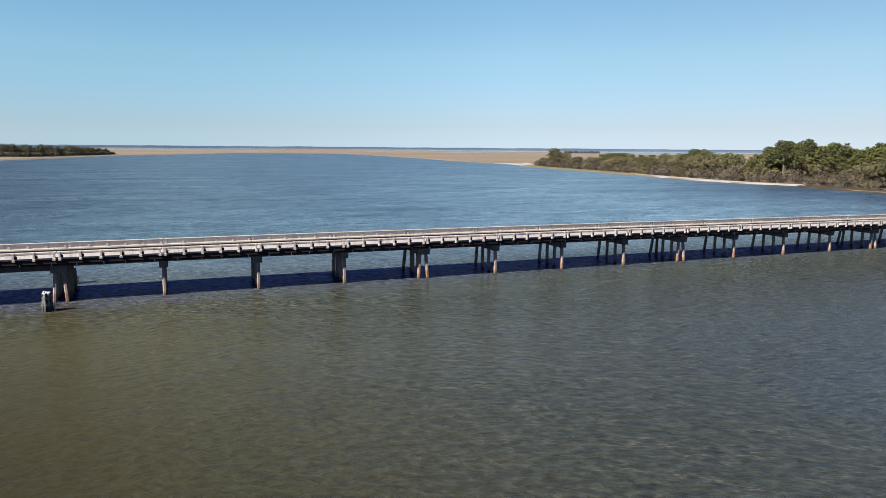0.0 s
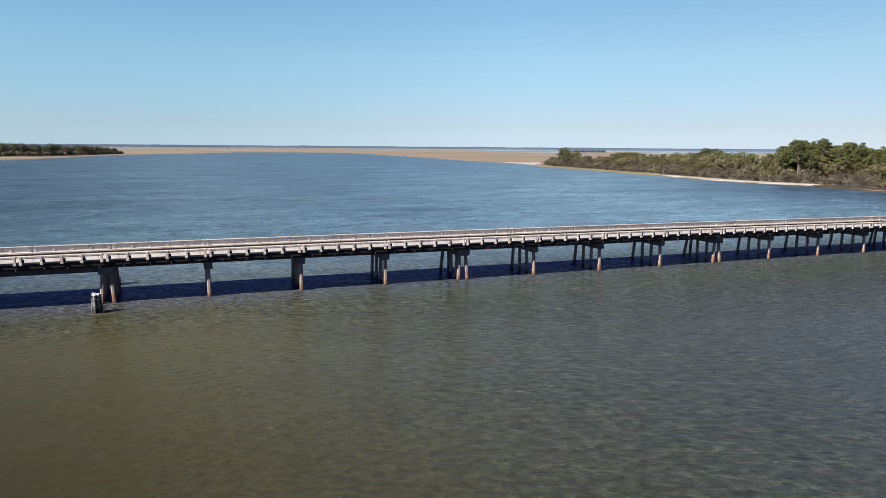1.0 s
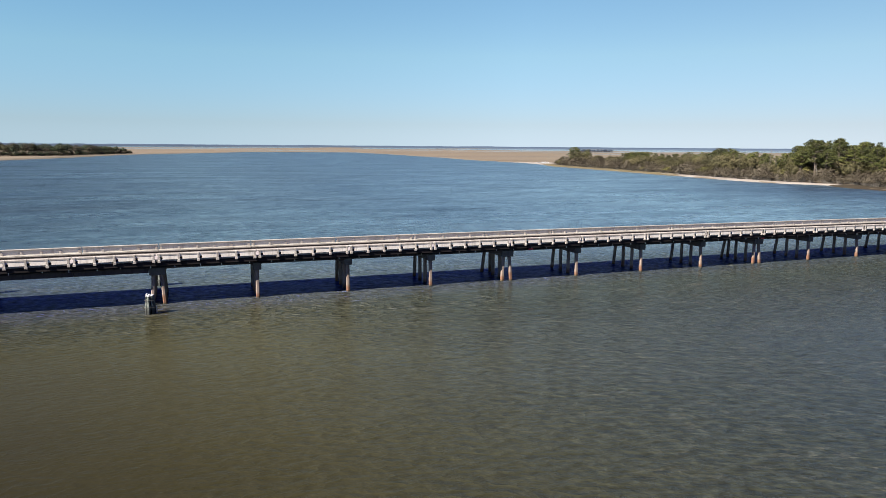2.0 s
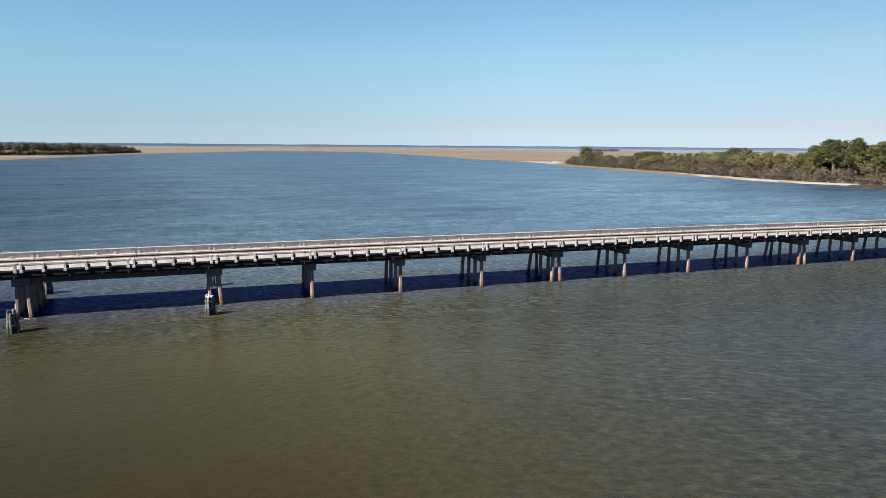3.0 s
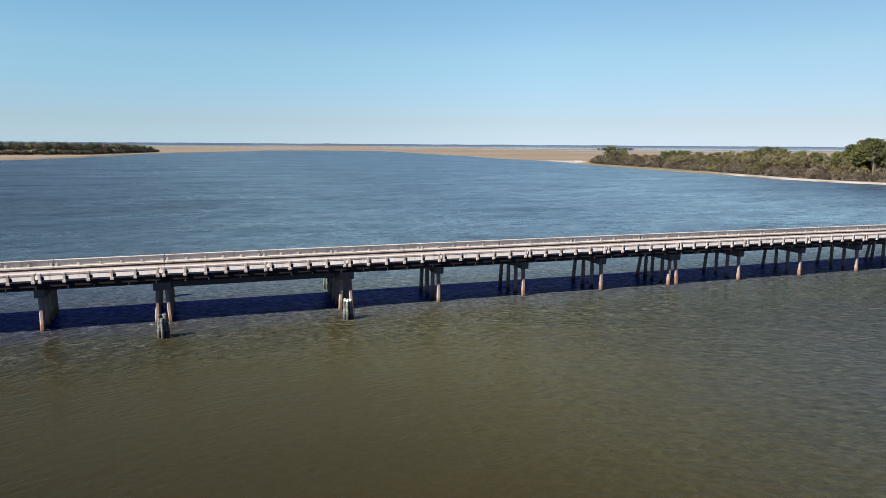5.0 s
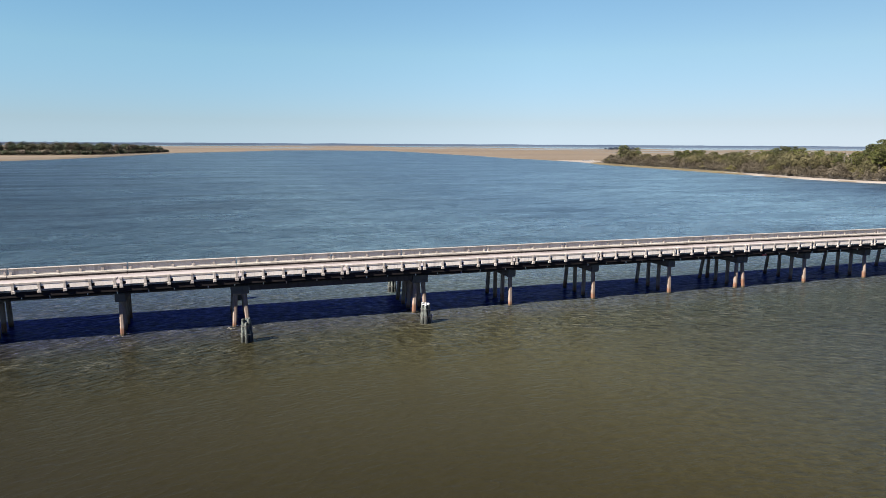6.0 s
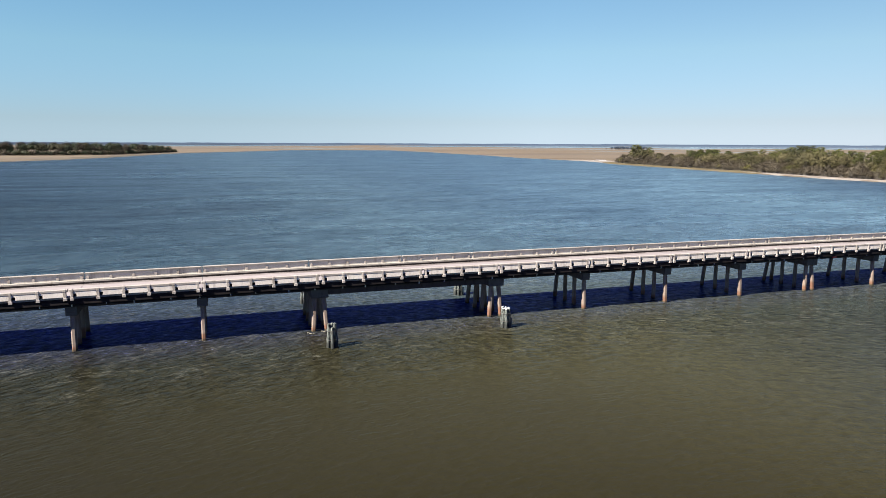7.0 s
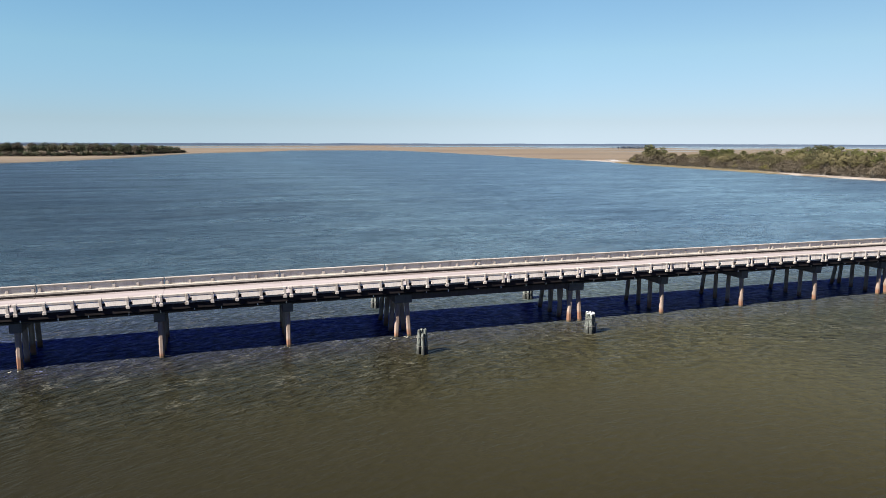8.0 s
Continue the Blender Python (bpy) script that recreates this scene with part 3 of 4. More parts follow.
def bridge_span(length, bays, deep=None):
    """A span of the bridge at the origin: slab, girders, curbs and both railings. Local z starts at the road."""
    span = new("bridge_span")
    g = 0.012
    part("road_slab", box(g, length - g, 0.0, 5.96, -0.22, 0.0), MAT_ROAD, span, "pale worn pavement slab with dirty gutters")
    for side, y0, y1 in ((-1, NEAR_Y + 0.15, 0.0), (1, 5.96, FAR_Y - 0.15)):
        part("curb", box(g, length - g, y0, y1, 0.15, 0.31, 0.02), MAT_CURB, span, "raised pale concrete curb")
        part("slab_edge", box(g, length - g, y0 + (0.03 if side < 0 else 0.004), y1 - (0.03 if side > 0 else 0.004), -0.26, 0.147), MAT_EDGE_SHADE, span, "streaked slab edge, coloured dark for shade")
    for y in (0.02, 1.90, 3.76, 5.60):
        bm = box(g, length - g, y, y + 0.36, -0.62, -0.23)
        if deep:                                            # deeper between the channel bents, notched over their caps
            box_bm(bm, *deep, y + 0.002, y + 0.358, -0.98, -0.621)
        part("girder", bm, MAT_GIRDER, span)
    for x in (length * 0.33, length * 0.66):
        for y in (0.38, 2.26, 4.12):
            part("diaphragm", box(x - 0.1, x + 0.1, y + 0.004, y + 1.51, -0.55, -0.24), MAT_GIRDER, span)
    for side in (-1, 1):
        y = NEAR_Y if side < 0 else FAR_Y
        railing = part("railing", beam_bm(0.03, length - 0.03, side), MAT_RAIL, span, "concrete coping on short posts")
        step = (length - 0.46) / bays
        for k in range(bays + 1):
            p = part("post", POSTS[side], MAT_POST, railing)
            p.location = (0.23 + k * step, y + side * -0.06, 0.0)
            if k < bays:
                a, b = 0.23 + k * step + 0.10, 0.23 + (k + 1) * step - 0.10
                if side < 0:
                    bm = panel_bm(a + 0.22, b, side)
                    box_bm(bm, a, a + 0.219, y + 0.045, y + 0.23, 0.56, 0.697, 0.006)
                    part("panel", bm, MAT_PANEL, railing, "pale thin concrete panel")
                    # recess right of each post, its shade put in as near-black colour
                    part("shade_pocket", box(a, a + 0.216, y + 0.17, y + 0.23, 0.318, 0.556), MAT_EDGE_SHADE, railing, "recessed pocket, coloured near-black for shade")
                else:
                    a = 0.035 if k == 0 else 0.23 + k * step + 0.004
                    b = length - 0.035 if k == bays - 1 else 0.23 + (k + 1) * step - 0.004
                    part("panel", panel_bm(a, b, side), MAT_INNER, railing, "grey weathered panel")
    return tagged(span, "pale concrete bridge span with beam-and-post railings", "bridge", "bridge spans")


def span_pose(x0, length):
    z0, z1 = ROAD_Z + drop(x0), ROAD_Z + drop(x0 + length)
    return pose(x0, 0, z0, 0, -math.degrees(math.atan2(z1 - z0, length)), 0)


CHANNEL_LEFT = -24.95       # the bents beside the boat channel stand wider apart
CHANNEL_RIGHT = -9.144
BENTS_RIGHT = [CHANNEL_RIGHT + BAY * k for k in range(19)]
BENTS_LEFT = [CHANNEL_LEFT - 9.17 * k for k in range(7)]

span = bridge_span(BAY, 5)
span.matrix_basis = span_pose(BENTS_RIGHT[0], BAY)
for x in BENTS_RIGHT[1:-1]:
    copy_thing(span, span_pose(x, BAY))
span = bridge_span(9.17, 5)
span.matrix_basis = span_pose(BENTS_LEFT[1], 9.17)
for x in BENTS_LEFT[2:]:
    copy_thing(span, span_pose(x, 9.17))
MID = -16.18
for x0, x1, bays, deep in ((CHANNEL_LEFT, MID, 5, (0.76, MID - CHANNEL_LEFT - 0.012)), (MID, CHANNEL_RIGHT, 4, (0.012, CHANNEL_RIGHT - MID - 0.76))):
    bridge_span(x1 - x0, bays, deep).matrix_basis = span_pose(x0, x1 - x0)


def pile_bm(top, foot, half=0.178):
    """A square concrete pile with taken-off corners from its foot to its top."""
    bm = bmesh.new()
    c = half * 0.52
    ring = [(-c, -half), (c, -half), (half, -c), (half, c), (c, half), (-c, half), (-half, c), (-half, -c)]
    lo = [bm.verts.new((foot[0] + x, foot[1] + y, foot[2])) for x, y in ring]
    hi = [bm.verts.new((top[0] + x, top[1] + y, top[2])) for x, y in ring]
    for k in range(8):
        bm.faces.new((lo[k], lo[(k + 1) % 8], hi[(k + 1) % 8], hi[k]))
    bm.faces.new(lo[::-1])
    bm.faces.new(hi)
    return bm


CAP_TOP = -0.63             # under the road


def pile_bent(double, full=False):
    """A bent at the origin, local z from the road: a cap with end blocks on four piles, on six with spread pairs at its ends, or on eight."""
    bent = new("pile_bent")
    w = 0.72 if double else 0.40
    low = CAP_TOP - 0.60
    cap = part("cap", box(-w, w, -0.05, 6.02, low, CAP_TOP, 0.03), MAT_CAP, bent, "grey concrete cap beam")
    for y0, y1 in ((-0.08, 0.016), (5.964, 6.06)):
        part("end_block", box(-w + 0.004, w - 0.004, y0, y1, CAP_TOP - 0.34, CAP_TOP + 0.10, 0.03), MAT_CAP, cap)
    water = -ROAD_Z
    deep = water - 2.5

    def pile(x, y, lean_x, lean_y):
        f = (low - deep) / (low - water)
        part("pile", pile_bm((x, y, low + 0.02), (x + lean_x * f, y + lean_y * f, deep)), MAT_PILE, bent)

    if double:
        for y, ly in ((0.38, -0.16), (5.60, 0.35)) + (((2.1, 0), (3.9, 0)) if full else ()):
            pile(-0.36, y, -0.19, ly)
            pile(0.36, y, 0.19, ly)
        if not full:
            pile(0, 2.1, 0, 0)
            pile(0, 3.9, 0, 0)
    else:
        pile(0, 0.36, 0, -0.15)
        pile(0, 2.1, 0, 0)
        pile(0, 3.9, 0, 0)
        pile(0, 5.62, 0, 0.38)
    what = "spread twin piles" if full else "spread twin end piles" if double else "square piles"
    return tagged(bent, "concrete pile bent on " + what + ", rust-stained at water", "bridge bent", "pile bents")


single, twin, channel_bent = pile_bent(False), pile_bent(True), pile_bent(True, True)
used = set()
for k, x in [(i, x) for i, x in enumerate(BENTS_RIGHT)] + [(-1 - i, x) for i, x in enumerate(BENTS_LEFT)]:
    master = channel_bent if k in (0, -1) else twin if k > 0 and k % 4 == 0 else single
    m = pose(x, 0, ROAD_Z + drop(x))
    if master in used:
        copy_thing(master, m)
    else:
        master.matrix_basis = m
        used.add(master)


def utility_pipe():
    """A black service pipe hung under the slab's edge, with strap hangers and a few red couplings."""
    x0, x1 = BENTS_LEFT[-1] + 0.2, BENTS_RIGHT[-1] - 0.2
    count = 60
    xs = [x0 + (x1 - x0) * i / count for i in range(count + 1)]

    def centre(x):
        return (x, -0.24, ROAD_Z + drop(x) - 0.40 - 0.03 * math.sin(x * 1.1))

    fine = [x0 + (x1 - x0) * i / 240 for i in range(241)]
    pipe = new("utility_pipe", mesh_of("utility_pipe", tube_bm(bmesh.new(), [centre(x) for x in fine], [0.055] * len(fine), 8), MAT_PIPE))
    tagged(pipe, "thin black service pipe hung along the slab edge", "pipe")
    strap = mesh_of("hanger", box(-0.03, 0.03, -0.062, 0.062, -0.075, 0.16, 0.004), MAT_HANGER)
    x = x0 + 1.0
    k = 0
    while x < x1 - 0.5:
        h = part("hanger", strap, MAT_HANGER, pipe, "pale galvanised strap hanger")
        h.location = centre(x)
        x += (2.3, 1.9, 2.6, 2.1)[k % 4]
        k += 1
    ring = mesh_of("coupling", tube_bm(bmesh.new(), [(-0.3, 0, 0), (0.3, 0, 0)], [0.085, 0.085], 8), MAT_RED)
    for x in (30.2, 64.3):
        part("coupling", ring, MAT_RED, pipe, "red painted pipe coupling").location = centre(x)
    return pipe


utility_pipe()


def foam_flecks():
    """Broken white water round the feet of a few bents by the channel: small, flat, uneven clots."""
    rng = random.Random(33)
    bm = bmesh.new()
    feet = [(CHANNEL_LEFT - 0.6, -0.25), (CHANNEL_LEFT + 0.6, -0.25), (BENTS_LEFT[1], -0.1), (BENTS_LEFT[3], -0.1)]
    for fx, fy in feet:
        for k in range(7 if abs(fy) > 0.2 else 3):
            a, d = rng.uniform(2.4, 5.6), rng.uniform(0.18, 0.55)
            px, py, r = fx + d * math.cos(a) * 1.3, fy + d * math.sin(a) * 0.7, rng.uniform(0.03, 0.09)
            ring = [bm.verts.new((px + r * 1.5 * math.cos(t) * rng.uniform(0.6, 1.2), py + r * math.sin(t) * rng.uniform(0.6, 1.2), 0.012)) for t in (math.pi * 2 * q / 8 for q in range(8))]
            top = bm.verts.new((px, py, 0.05))
            for q in range(8):
                bm.faces.new((ring[q], ring[(q + 1) % 8], top))
    return tagged(new("foam", mesh_of("foam", bm, MAT_FOAM)), "small clots of white foam round the bridge piles", "foam", kind="stuff")


foam_flecks()


# ---- dolphins ----
def dolphin(x, y, height, seed, white):
    """A cluster of leaning timber piles lashed together with cable, its heads worn and uneven."""
    rng = random.Random(seed)
    thing = new("timber_dolphin")
    thing.location = (x, y, 0)
    spots = [(0.0, 0.0)] + [(0.27 * math.cos(a), 0.27 * math.sin(a)) for a in (math.pi * 2 * k / 6 + 0.3 for k in range(6))]
    for k, (px, py) in enumerate(spots):
        h = height * rng.uniform(0.92, 1.0) if white else height * rng.uniform(0.78, 1.0)
        px, py = px + rng.uniform(-0.03, 0.03), py + rng.uniform(-0.03, 0.03)
        lean = 1.35 if k else 1.0
        foot = (px * (lean + 0.25), py * (lean + 0.25), -1.6)
        mid = (px * 1.2, py * 1.2, h * 0.45)
        bow = (px * 1.08 + rng.uniform(-0.02, 0.02), py * 1.08, h * 0.75)
        top = (px, py, h)
        r = rng.uniform(0.118, 0.140)
        bm = tube_bm(bmesh.new(), [foot, mid, bow, top], [r * 1.1, r * 1.04, r, r * 0.94], 10)
        for v in bm.verts:                                  # checks and worn faces along the grain
            w = 0.016 * noise.noise(Vector((v.co.x * 9, v.co.y * 9, v.co.z * 0.8 + seed)))
            v.co += Vector((v.co.x - px, v.co.y - py, 0)).normalized() * w
        pile = part("timber_pile", bm, MAT_TIMBER, thing)
        tip = (px + rng.uniform(-0.03, 0.03), py + rng.uniform(-0.03, 0.03), h + rng.uniform(0.04, 0.12))
        c = tube_bm(bmesh.new(), [(px, py, h + 0.002), (px, py, h + 0.03), tip], [r * 0.95, r * 0.9, r * rng.uniform(0.35, 0.6)], 10)
        part("pile_head", c, MAT_WHITE if white else MAT_TIMBER, pile, "bleached, whitened pile head" if white else "")
    for z in (height * 0.35, height * 0.72):
        r = 0.27 * (1.35 - 0.35 * z / height) + 0.135
        pts = [(r * math.cos(a), r * math.sin(a), z + 0.02 * math.sin(3 * a)) for a in (2 * math.pi * k / 24 for k in range(25))]
        part("cable_lashing", tube_bm(bmesh.new(), pts, [0.022] * 25, 5), MAT_CABLE, thing, "dark steel cable lashing")
    if white:
        part("fender_board", box_bm(bmesh.new(), 0.52, 0.58, -0.1, 0.02, -0.3, 0.75), MAT_WHITE, thing, "loose pale fender board")
    return tagged(thing, "lashed cluster of grey-green timber piles standing in the water", "dolphin", "timber dolphins")


dolphin(-24.75, -4.7, 1.85, 4, False)
dolphin(-9.75, -3.55, 1.75, 5, True)
dolphin(-24.9, 10.6, 1.7, 6, False)
dolphin(-9.3, 9.6, 1.8, 7, True)


# ---- trees ----
def cards(rng, centres, radii, per, size, flat=0.6, core=None, up=0.0):
    """Many small leaf blades in clumps round the centres: vertices and faces."""
    verts, faces = [], []
    for (cx, cy, cz), r in zip(centres, radii):
        k = int(per * (r ** 2))
        d = rng.normal(size=(k, 3))
        d /= np.linalg.norm(d, axis=1)[:, None]
        rr = r * rng.uniform(0.5, 1.0, size=(k, 1)) ** 0.5
        p = d * rr * np.array((1, 1, flat)) + np.array((cx, cy, cz))
        face = d + 0.5 * rng.normal(size=(k, 3)) + np.array((0, 0, up))
        if core is not None:
            way = p - np.array(core)
            face += way / (np.linalg.norm(way, axis=1)[:, None] + 1e-6)
        a = np.cross(face, rng.normal(size=(k, 3)))
        a /= np.linalg.norm(a, axis=1)[:, None]
        b = np.cross(face, a)
        b /= np.linalg.norm(b, axis=1)[:, None]
        s = size * rng.uniform(0.6, 1.3, size=(k, 1))
        quad = np.stack([p - a * s, p - b * s * 0.55, p + a * s, p + b * s * 0.55], 1)
        at = len(verts)
        verts.extend(quad.reshape(-1, 3).tolist())
        faces.extend([(at + 4 * i, at + 4 * i + 1, at + 4 * i + 2, at + 4 * i + 3) for i in range(k)])
    return verts, faces


def crown_mesh(name, verts, faces, mat):
    me = bpy.data.meshes.new(name)
    me.from_pydata(verts, [], faces)
    me.materials.append(mat)
    return me


def pine(seed):
    """A tall coastal pine with a bare trunk and a high, open crown, 18 m."""
    rng = np.random.default_rng(seed)
    tree = new("pine_tree")
    h = 18.0
    bend = rng.normal(size=2) * 0.5
    spine = [(bend[0] * (z / h) ** 2, bend[1] * (z / h) ** 2, z) for z in np.linspace(-0.4, h * 0.95, 8)]
    bm = tube_bm(bmesh.new(), spine, np.linspace(0.30, 0.06, 8), 7)
    centres, radii = [], []
    count = int(rng.integers(24, 32))
    for k in range(count):
        z = h * (0.46 + 0.52 * (k + rng.uniform(0, 0.8)) / count)
        reach = (1.0 - abs(z / h - 0.68) / 0.5) * 4.0 * rng.uniform(0.3, 1.0)
        a = k * 2.4 + rng.uniform(-0.5, 0.5)
        c = (reach * math.cos(a) + bend[0], reach * math.sin(a) + bend[1], z)
        base = (bend[0] * (z / h) ** 2 * 0.9, bend[1] * (z / h) ** 2 * 0.9, z - 0.9)
        tube_bm(bm, [base, ((base[0] + c[0]) / 2, (base[1] + c[1]) / 2, z - 0.5), c], [0.09, 0.06, 0.02], 4)
        centres.append(c)
        radii.append(rng.uniform(0.6, 1.25))
    part("trunk", bm, MAT_BARK, tree)
    part("crown", crown_mesh("crown", *cards(rng, centres, radii, 62, 0.29, 0.55, None, 0.5), MAT_PINE), MAT_PINE, tree)
    return tagged(tree, "tall green coastal pine with a bare grey-brown trunk", "tree", "pines on the banks")


def oak(seed):
    """A low, wind-shaped evergreen with several stems and a rounded, uneven crown, 9 m."""
    rng = np.random.default_rng(seed)
    tree = new("oak_tree")
    bm = bmesh.new()
    centres, radii = [], []
    heart = Vector((0, 0, 4.6))
    for s in range(17):
        a = s * 2.4 + rng.uniform(-0.3, 0.3)
        lift = -0.55 + 1.5 * s / 16
        out = math.sqrt(max(0.05, 1 - min(1, lift) ** 2))
        c = heart + Vector((3.0 * out * math.cos(a), 3.0 * out * math.sin(a), 2.7 * lift)) * float(rng.uniform(0.8, 1.08))
        fork = Vector((0.5 * math.cos(a), 0.5 * math.sin(a), 2.2))
        if s % 4 == 0:
            tube_bm(bm, [(0.15 * math.cos(a), 0.15 * math.sin(a), -0.3), fork], [0.24, 0.16], 6)
        tube_bm(bm, [fork, (fork + c) / 2, c], [0.11, 0.07, 0.02], 4)
        centres.append(tuple(c))
        radii.append(rng.uniform(0.95, 1.75))
    part("trunk", bm, MAT_GREYWOOD, tree)
    part("crown", crown_mesh("crown", *cards(rng, centres, radii, 52, 0.27, 0.8, heart), MAT_OAK), MAT_OAK, tree)
    return tagged(tree, "dark evergreen oak with a rounded wind-shaped crown", "tree", "oaks on the banks")


def scrub(seed, mat, label):
    """A thicket bush: many thin grey stems and sparse dull leaves, 4 m."""
    rng = np.random.default_rng(seed)
    bush = new("shrub")
    bm = bmesh.new()
    centres, radii = [], []
    for s in range(26):
        a, r = rng.uniform(0, 6.28), rng.uniform(0.2, 2.6)
        top = Vector((r * math.cos(a), r * math.sin(a), rng.uniform(2.0, 4.2) * (1 - r / 6)))
        foot = Vector((0.45 * r * math.cos(a + 0.4), 0.45 * r * math.sin(a + 0.4), -0.2))
        mid = (top + foot) / 2 + Vector(rng.normal(size=3) * 0.25)
        tube_bm(bm, [foot, mid, top], [0.07, 0.05, 0.02], 4)
        centres.append(tuple(top))
        radii.append(rng.uniform(0.5, 1.0))
    part("branchwork", bm, MAT_GREYWOOD, bush, "thin grey leafless stems")
    part("leaves", crown_mesh("leaves", *cards(rng, centres, radii, 46, 0.20, 0.8, (0, 0, 1.2)), mat), mat, bush)
    return tagged(bush, label, "shrub", "shrubs along the shore")


PINES = [pine(s) for s in range(11, 17)]
OAKS = [oak(s) for s in range(31, 36)]
SCRUBS = [scrub(s, MAT_SCRUB, "grey-brown leafless coastal shrub thicket") for s in range(51, 55)]
SCRUBS += [scrub(s, MAT_BUSH, "yellow-green leafy bush by the shore") for s in range(61, 62)]
fresh = set(PINES + OAKS + SCRUBS)


def plant(master, x, y, z, size, turn, wide=1.0):
    m = Matrix.LocRotScale((x, y, z), Euler((0, 0, turn)), None)
    if master in fresh:
        fresh.discard(master)
        ob = master
    else:
        ob = copy_thing(master, m)
    ob.matrix_basis = m @ Matrix.Diagonal((size * wide, size * wide, size, 1))
    return ob


def tall(x, y):
    """How high the woods on the point stand, from the pine stand at its root to its tip."""
    r = (y + 72.0) / (x - 1.5)
    return float(np.interp(r, [0.70, 0.735, 0.76, 0.785, 0.80, 0.85, 0.91, 0.94, 0.955, 1.0, 1.08, 1.13, 1.18, 1.3, 1.43, 1.46, 1.55, 1.62, 1.68, 1.73, 1.78],
                           [17.0, 17.6, 15.2, 15.2, 18.0, 19.0, 18.8, 16.2, 13.2, 11.4, 13.4, 15.2, 12.0, 10.3, 11.8, 9.6, 9.0, 10.0, 13.8, 11.5, 6.0]))


rng = random.Random(8)
for k in range(285):                                        # shrubs in front, along the beach
    y = 40 + 392 * k / 285 + rng.uniform(-2, 2)
    x = shore_x(y) + (rng.uniform(6.5, 10) if k % 2 else rng.uniform(10, 24))
    s = rng.uniform(0.5, 1.3) if k % 2 else rng.uniform(0.9, 1.8)
    plant(SCRUBS[4] if rng.random() < 0.06 else SCRUBS[rng.randrange(4)], x, y, 0.55, s, rng.uniform(0, 6.28), rng.uniform(0.9, 1.5))
for k in range(260):                                        # mid storey
    y = 40 + 396 * k / 260 + rng.uniform(-3, 3)
    x = shore_x(y) + rng.uniform(14, 62)
    s = min(1.5, tall(x, y) / 9.5) * rng.uniform(0.6, 1.0) * (0.92 if y < 200 else 1.0)
    plant(OAKS[rng.randrange(5)], x, y, 0.55, s, rng.uniform(0, 6.28), rng.uniform(0.95, 1.25))
for k in range(330):                                        # pines
    y = 40 + 392 * (k / 330) ** 1.35 + rng.uniform(-4, 4)
    x = shore_x(y) + rng.uniform(24, 78)
    h = tall(x, y)
    if h < 10.2 or rng.random() < (0.2 if h > 16 else 0.45):
        continue
    plant(PINES[rng.randrange(6)], x, y, 0.55, h / 18 * rng.uniform(0.8, 1.04), rng.uniform(0, 6.28), rng.uniform(1.0, 1.4) * (1.2 if h < 15 else 1.0))

for k in range(150):                                        # the dense stand at the root of the point
    y = 62 + 150 * k / 150 + rng.uniform(-4, 4)
    x = shore_x(y) + rng.uniform(20, 92)
    plant(PINES[rng.randrange(6)], x, y, 0.55, tall(x, y) / 18 * rng.uniform(0.7, 1.02), rng.uniform(0, 6.28), rng.uniform(1.1, 1.5))

for x, y, h, wide in ((287, 414, 14.6, 1.5), (293, 419, 13.8, 1.5), (283, 411, 12.2, 1.4), (297, 412, 13.0, 1.4), (285, 334, 11.8, 1.3), (289, 327, 11.2, 1.3), (281, 338, 10.6, 1.3), (291, 257, 15.0, 1.3), (299, 263, 14.2, 1.3)):
    plant(PINES[int(x) % 6], x, y, 0.55, h / 18, x * 0.7, wide * 1.1)      # the groups that stand out over the rest

ISLAND_EDGE = [(-420, 700), (-290, 800), (-215, 788), (-150, 812), (-118, 920), (-98, 1000), (-82, 1060)]



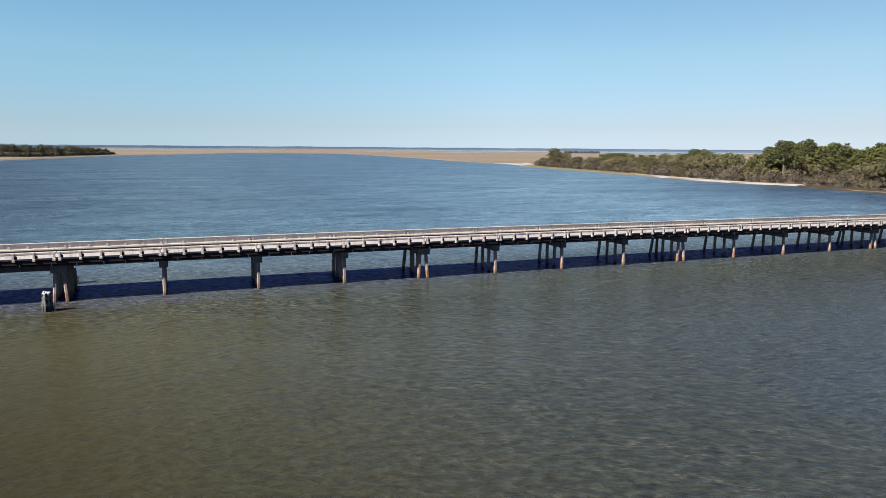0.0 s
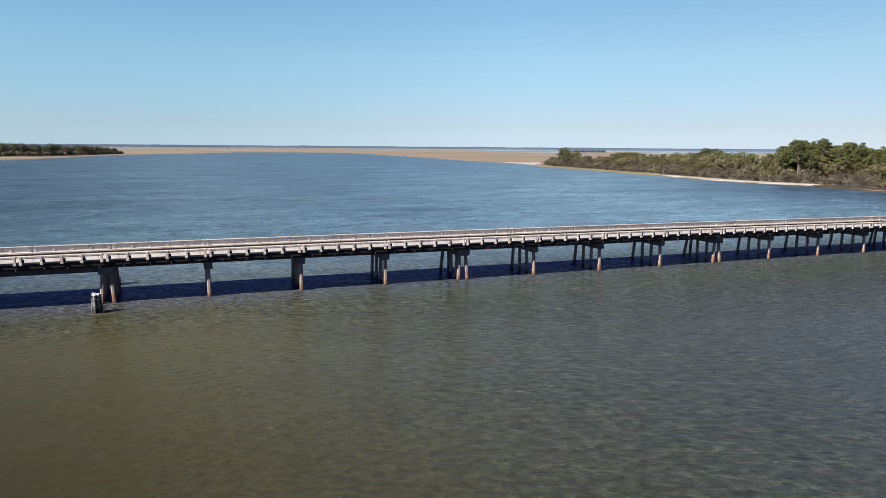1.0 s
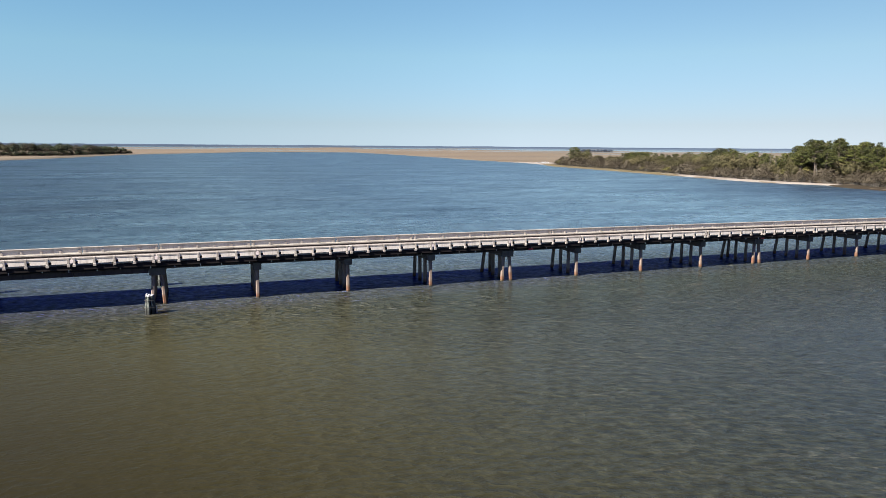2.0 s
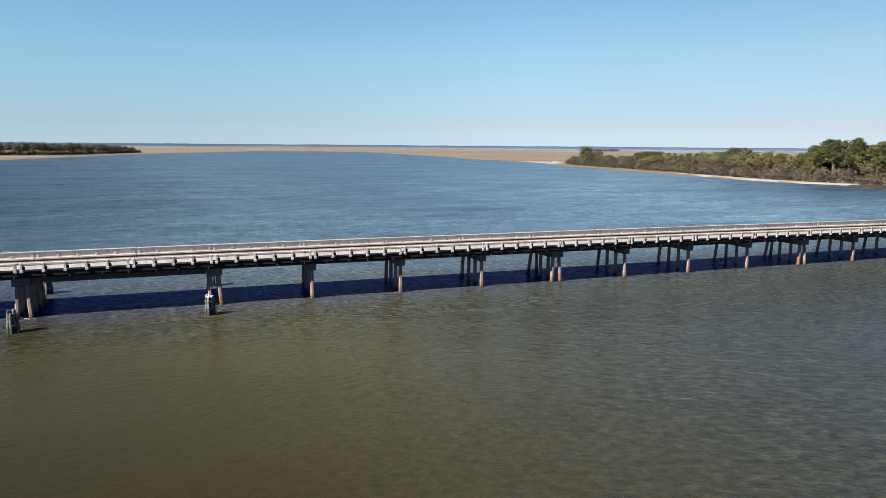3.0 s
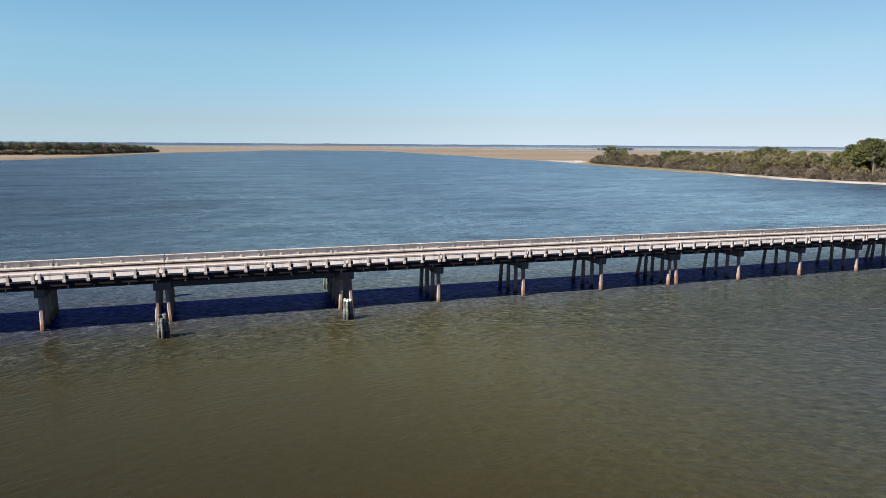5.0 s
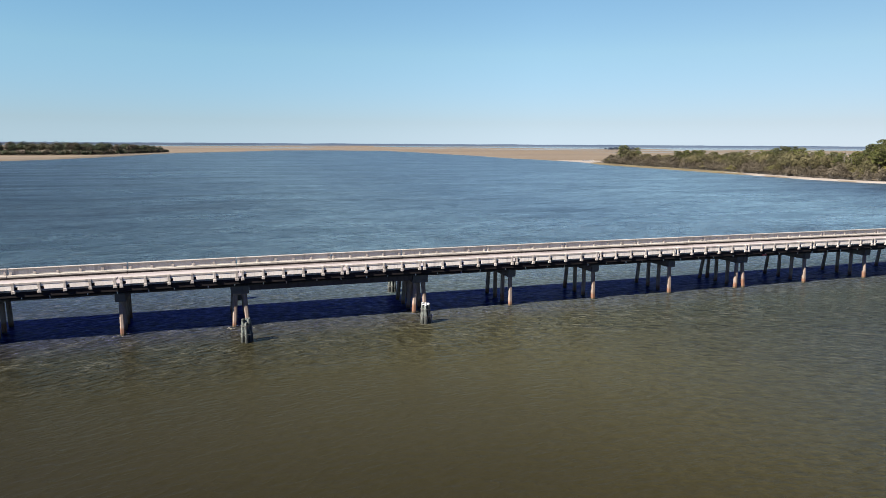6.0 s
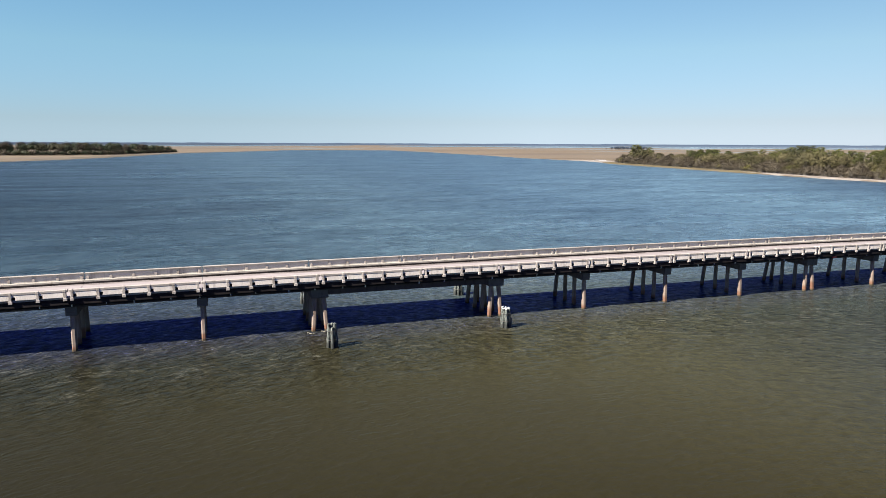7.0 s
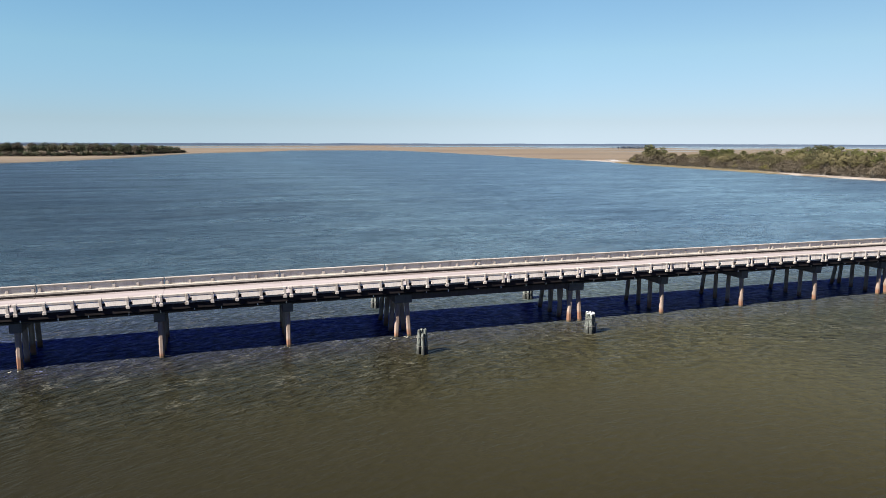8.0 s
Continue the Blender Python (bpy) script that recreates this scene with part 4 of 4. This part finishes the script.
def island_woods():
    """The woods on the low island: rounded crowns of many blades on short stems, thinning out towards its tip, joined."""
    rng = np.random.default_rng(17)
    verts, faces, kinds = [], [], []
    stems = bmesh.new()
    for k in range(560):
        f = 5.98 * (k + rng.uniform(0, 1)) / 560
        i = int(f)
        ex, ey = [p + (q - p) * (f - i) for p, q in zip(ISLAND_EDGE[i], ISLAND_EDGE[i + 1])]
        low = float(np.interp(ex, [-300, -150, -110, -85], [1.0, 0.95, 0.82, 0.6]))
        front = k % 2 == 0
        if not front and ex > -165 and noise.noise(Vector((ex / 16, 0, 7))) > 0.2:
            continue
        back = (0.0 if k % 4 else rng.uniform(0, 0.5)) if front else rng.uniform(0.05, 1)
        x, y = ex - 35 * back, ey + 110 * back * low
        h = rng.uniform(3.5, 7.0) * (0.6 + 0.4 * low) if front else rng.uniform(10.5, 17.0) * low
        r = h * (rng.uniform(0.5, 0.62) if front else rng.uniform(0.34, 0.48))
        heart = (x, y, h - r)
        centres = [heart]
        for c in range(9):
            a, lift = c * 2.4 + rng.uniform(-0.4, 0.4), -0.35 + 1.3 * c / 8
            out = 0.62 * r * math.sqrt(max(0.05, 1 - min(1, lift) ** 2))
            centres.append((x + out * math.cos(a), y + out * math.sin(a), heart[2] + 0.62 * r * lift))
        v, q = cards(rng, centres, [r * rng.uniform(0.36, 0.52) for _ in centres], 15.0, 0.42, 0.85, heart)
        kinds.extend([int(rng.choice(3, p=(0.35, 0.2, 0.45))) if front else int(rng.choice(3, p=(0.5, 0.34, 0.16)))] * len(q))
        at = len(verts)
        verts.extend(v)
        faces.extend([tuple(c + at for c in f4) for f4 in q])
        tube_bm(stems, [(x, y, 0.2), (x, y, h * 0.6)], [0.22, 0.1], 4)
    woods = crown_mesh("island_woods", verts, faces, MAT_ISLE)
    woods.materials.append(MAT_OAK)
    woods.materials.append(MAT_SCRUB)
    woods.polygons.foreach_set("material_index", kinds)
    thing = tagged(new("island_woods", woods), "dense dark evergreen woods on the low island", "woods", kind="stuff")
    ob = part("branchwork", stems, MAT_BARK, thing)
    ob["kind"] = "stuff"
    return thing


island_woods()
tagged(sheet("island_floor", [(-450, 690), (-292, 788), (-214, 776), (-147, 800), (-112, 915), (-92, 995), (-76, 1065), (-95, 1150), (-200, 1010), (-450, 950)], 0.6, 2.0, MAT_FLOOR),
       "brown leaf litter under the island trees", "forest floor", kind="structure")


def island_foreshore():
    """The wet, dark foreshore of the island: a low, uneven strip along its waterline."""
    bm = bmesh.new()
    line = wiggled(ISLAND_SHORE[1:9], 9.0, 2.0, 8.0)
    rows = []
    for i, (x, y) in enumerate(line):
        a, b = line[max(0, i - 1)], line[min(len(line) - 1, i + 1)]
        d = Vector((b[0] - a[0], b[1] - a[1])).normalized()
        w = 20 + 14 * noise.noise(Vector((x / 30, y / 30, 2)))
        rows.append([bm.verts.new((x - d.y * o, y + d.x * o, z)) for o, z in ((-6.5, -0.5), (-1.0, 0.42), (0.35 * w, 0.46), (w, 0.45), (w + 4, 0.36))])
    for p, q in zip(rows, rows[1:]):
        for k in range(4):
            bm.faces.new((p[k], p[k + 1], q[k + 1], q[k]))
    bmesh.ops.recalc_face_normals(bm, faces=bm.faces)
    return tagged(new("island_foreshore", mesh_of("island_foreshore", bm, MAT_FORESHORE)), "olive-brown wet foreshore of the low island", "bank", kind="structure")


island_foreshore()


def snag(x, y, height, seed):
    """A bare dead tree: a tapered grey stem with a few broken limbs."""
    rng = random.Random(seed)
    thing = new("dead_tree")
    thing.location = (x, y, 0.5)
    lean = (rng.uniform(-0.6, 0.6), rng.uniform(-0.6, 0.6))
    part("trunk", tube_bm(bmesh.new(), [(0, 0, -0.3), (lean[0] * 0.4, lean[1] * 0.4, height * 0.5), (lean[0], lean[1], height)], [0.24, 0.17, 0.06], 7), MAT_GREYWOOD, thing)
    for k in range(6):
        z = height * rng.uniform(0.45, 0.92)
        a = rng.uniform(0, 6.28)
        d = rng.uniform(0.8, 2.2)
        f = z / height
        root = Vector((lean[0] * f, lean[1] * f, z))
        tip = root + Vector((d * math.cos(a), d * math.sin(a), d * rng.uniform(0.3, 0.9)))
        part("limb", tube_bm(bmesh.new(), [root, (root + tip) / 2 + Vector((0, 0, 0.15)), tip], [0.08, 0.055, 0.02], 5), MAT_GREYWOOD, thing)
    return tagged(thing, "bare grey dead tree among the shrubs", "dead tree", "dead trees")


for k, (x, y, h) in enumerate(((262, 191, 14.2), (268, 196, 11.0), (258, 206, 12.0), (264, 232, 9.5), (256, 182, 10.0), (271, 172, 15.5), (258, 160, 8.0))):
    snag(x, y, h, 70 + k)


def old_pilings():
    """A row of pale, bare piles left of a small pier off the end of the point."""
    mesh = mesh_of("piling", tube_bm(bmesh.new(), [(0, 0, -1.5), (0, 0, 1.0), (0, 0, 1.75)], [0.22, 0.20, 0.18], 8), MAT_BLEACHED)
    rng = random.Random(21)
    for k in range(9):
        ob = new("piling", mesh)
        ob.location = (281 + 0.5 * k, 521 - 5.0 * k, rng.uniform(-0.35, 0.15))
        tagged(ob, "pale bare timber piling standing off the sand spit", "piling", "old pier pilings")


old_pilings()


def driftwood(x, y, length, turn, seed):
    """A bleached fallen trunk with stubs of limbs lying on the sand."""
    rng = random.Random(seed)
    thing = new("driftwood_log")
    thing.matrix_basis = pose(x, y, 0.62, 0, 0, turn)
    bm = tube_bm(bmesh.new(), [(-length / 2, 0, 0.1), (0, 0.2, 0.15), (length / 2, 0, 0.25)], [0.32, 0.25, 0.12], 7)
    for k in range(3):
        p = Vector((rng.uniform(-0.3, 0.4) * length, 0, 0.2))
        tube_bm(bm, [p, p + Vector((rng.uniform(-0.8, 0.8), rng.uniform(-0.8, 0.8), rng.uniform(0.6, 1.5)))], [0.1, 0.03], 5)
    part("trunk", bm, MAT_WHITE, thing)
    return tagged(thing, "bleached driftwood log lying on pale sand", "driftwood", "driftwood on the spit")


for k, (x, y, l, a) in enumerate(((298, 492, 6, 20), (303, 484, 8, 70), (296, 478, 5, -30), (306, 498, 7, 10), (292, 468, 5, 50))):
    driftwood(x, y, l, a, 90 + k)


# ---- distance ----
def far_woods():
    """The dark line of woods on the far side of the marsh: one long ridge of crowns with an uneven top, kilometres off."""
    verts, faces = [], []
    count = 1900
    for k in range(count + 1):
        deg = -24 + 92 * k / count
        a = radians(deg)
        swell = noise.noise(Vector((deg * 0.35, 0, 2))) + 0.5 * noise.noise(Vector((deg * 1.4, 0, 5)))
        h = 12.6 + 2.6 * swell + 0.9 * noise.noise(Vector((deg * 9.0, 0, 8)))
        d = FAR + 40 * noise.noise(Vector((deg * 0.15, 0, 3)))
        for back, z in ((0, 0.2), (5, h * 0.55), (18, h * 0.9), (45, h), (110, h * 0.97), (130, 0.2)):
            verts.append(((d + back) * math.sin(a), (d + back) * math.cos(a), z))
        if k:
            p, q = 6 * (k - 1), 6 * k
            faces.extend((p + i, p + i + 1, q + i + 1, q + i) for i in range(5))
    me = bpy.data.meshes.new("far_woods")
    me.from_pydata(verts, [], faces)
    me.materials.append(MAT_FAR_HAZE)
    return tagged(new("far_woods", me), "distant dark line of woods beyond the marsh", "woods", kind="stuff")


far_woods()


def marsh_hammock():
    """A small dark clump of trees far out in the marsh."""
    rng = np.random.default_rng(44)
    verts, faces = [], []
    for k in range(60):
        a, d = radians(rng.uniform(32.0, 35.2)), rng.uniform(2130, 2190)
        h = rng.uniform(4, 8)
        v, q = cards(rng, [(d * math.sin(a), d * math.cos(a), h * 0.5)], [h * 0.5], 4.0, 1.4, 1.0)
        at = len(verts)
        verts.extend(v)
        faces.extend([tuple(c + at for c in f4) for f4 in q])
    return tagged(new("marsh_hammock", crown_mesh("marsh_hammock", verts, faces, MAT_FAR_HAZE)), "small dark clump of trees far out in the marsh", "woods", kind="stuff")


marsh_hammock()
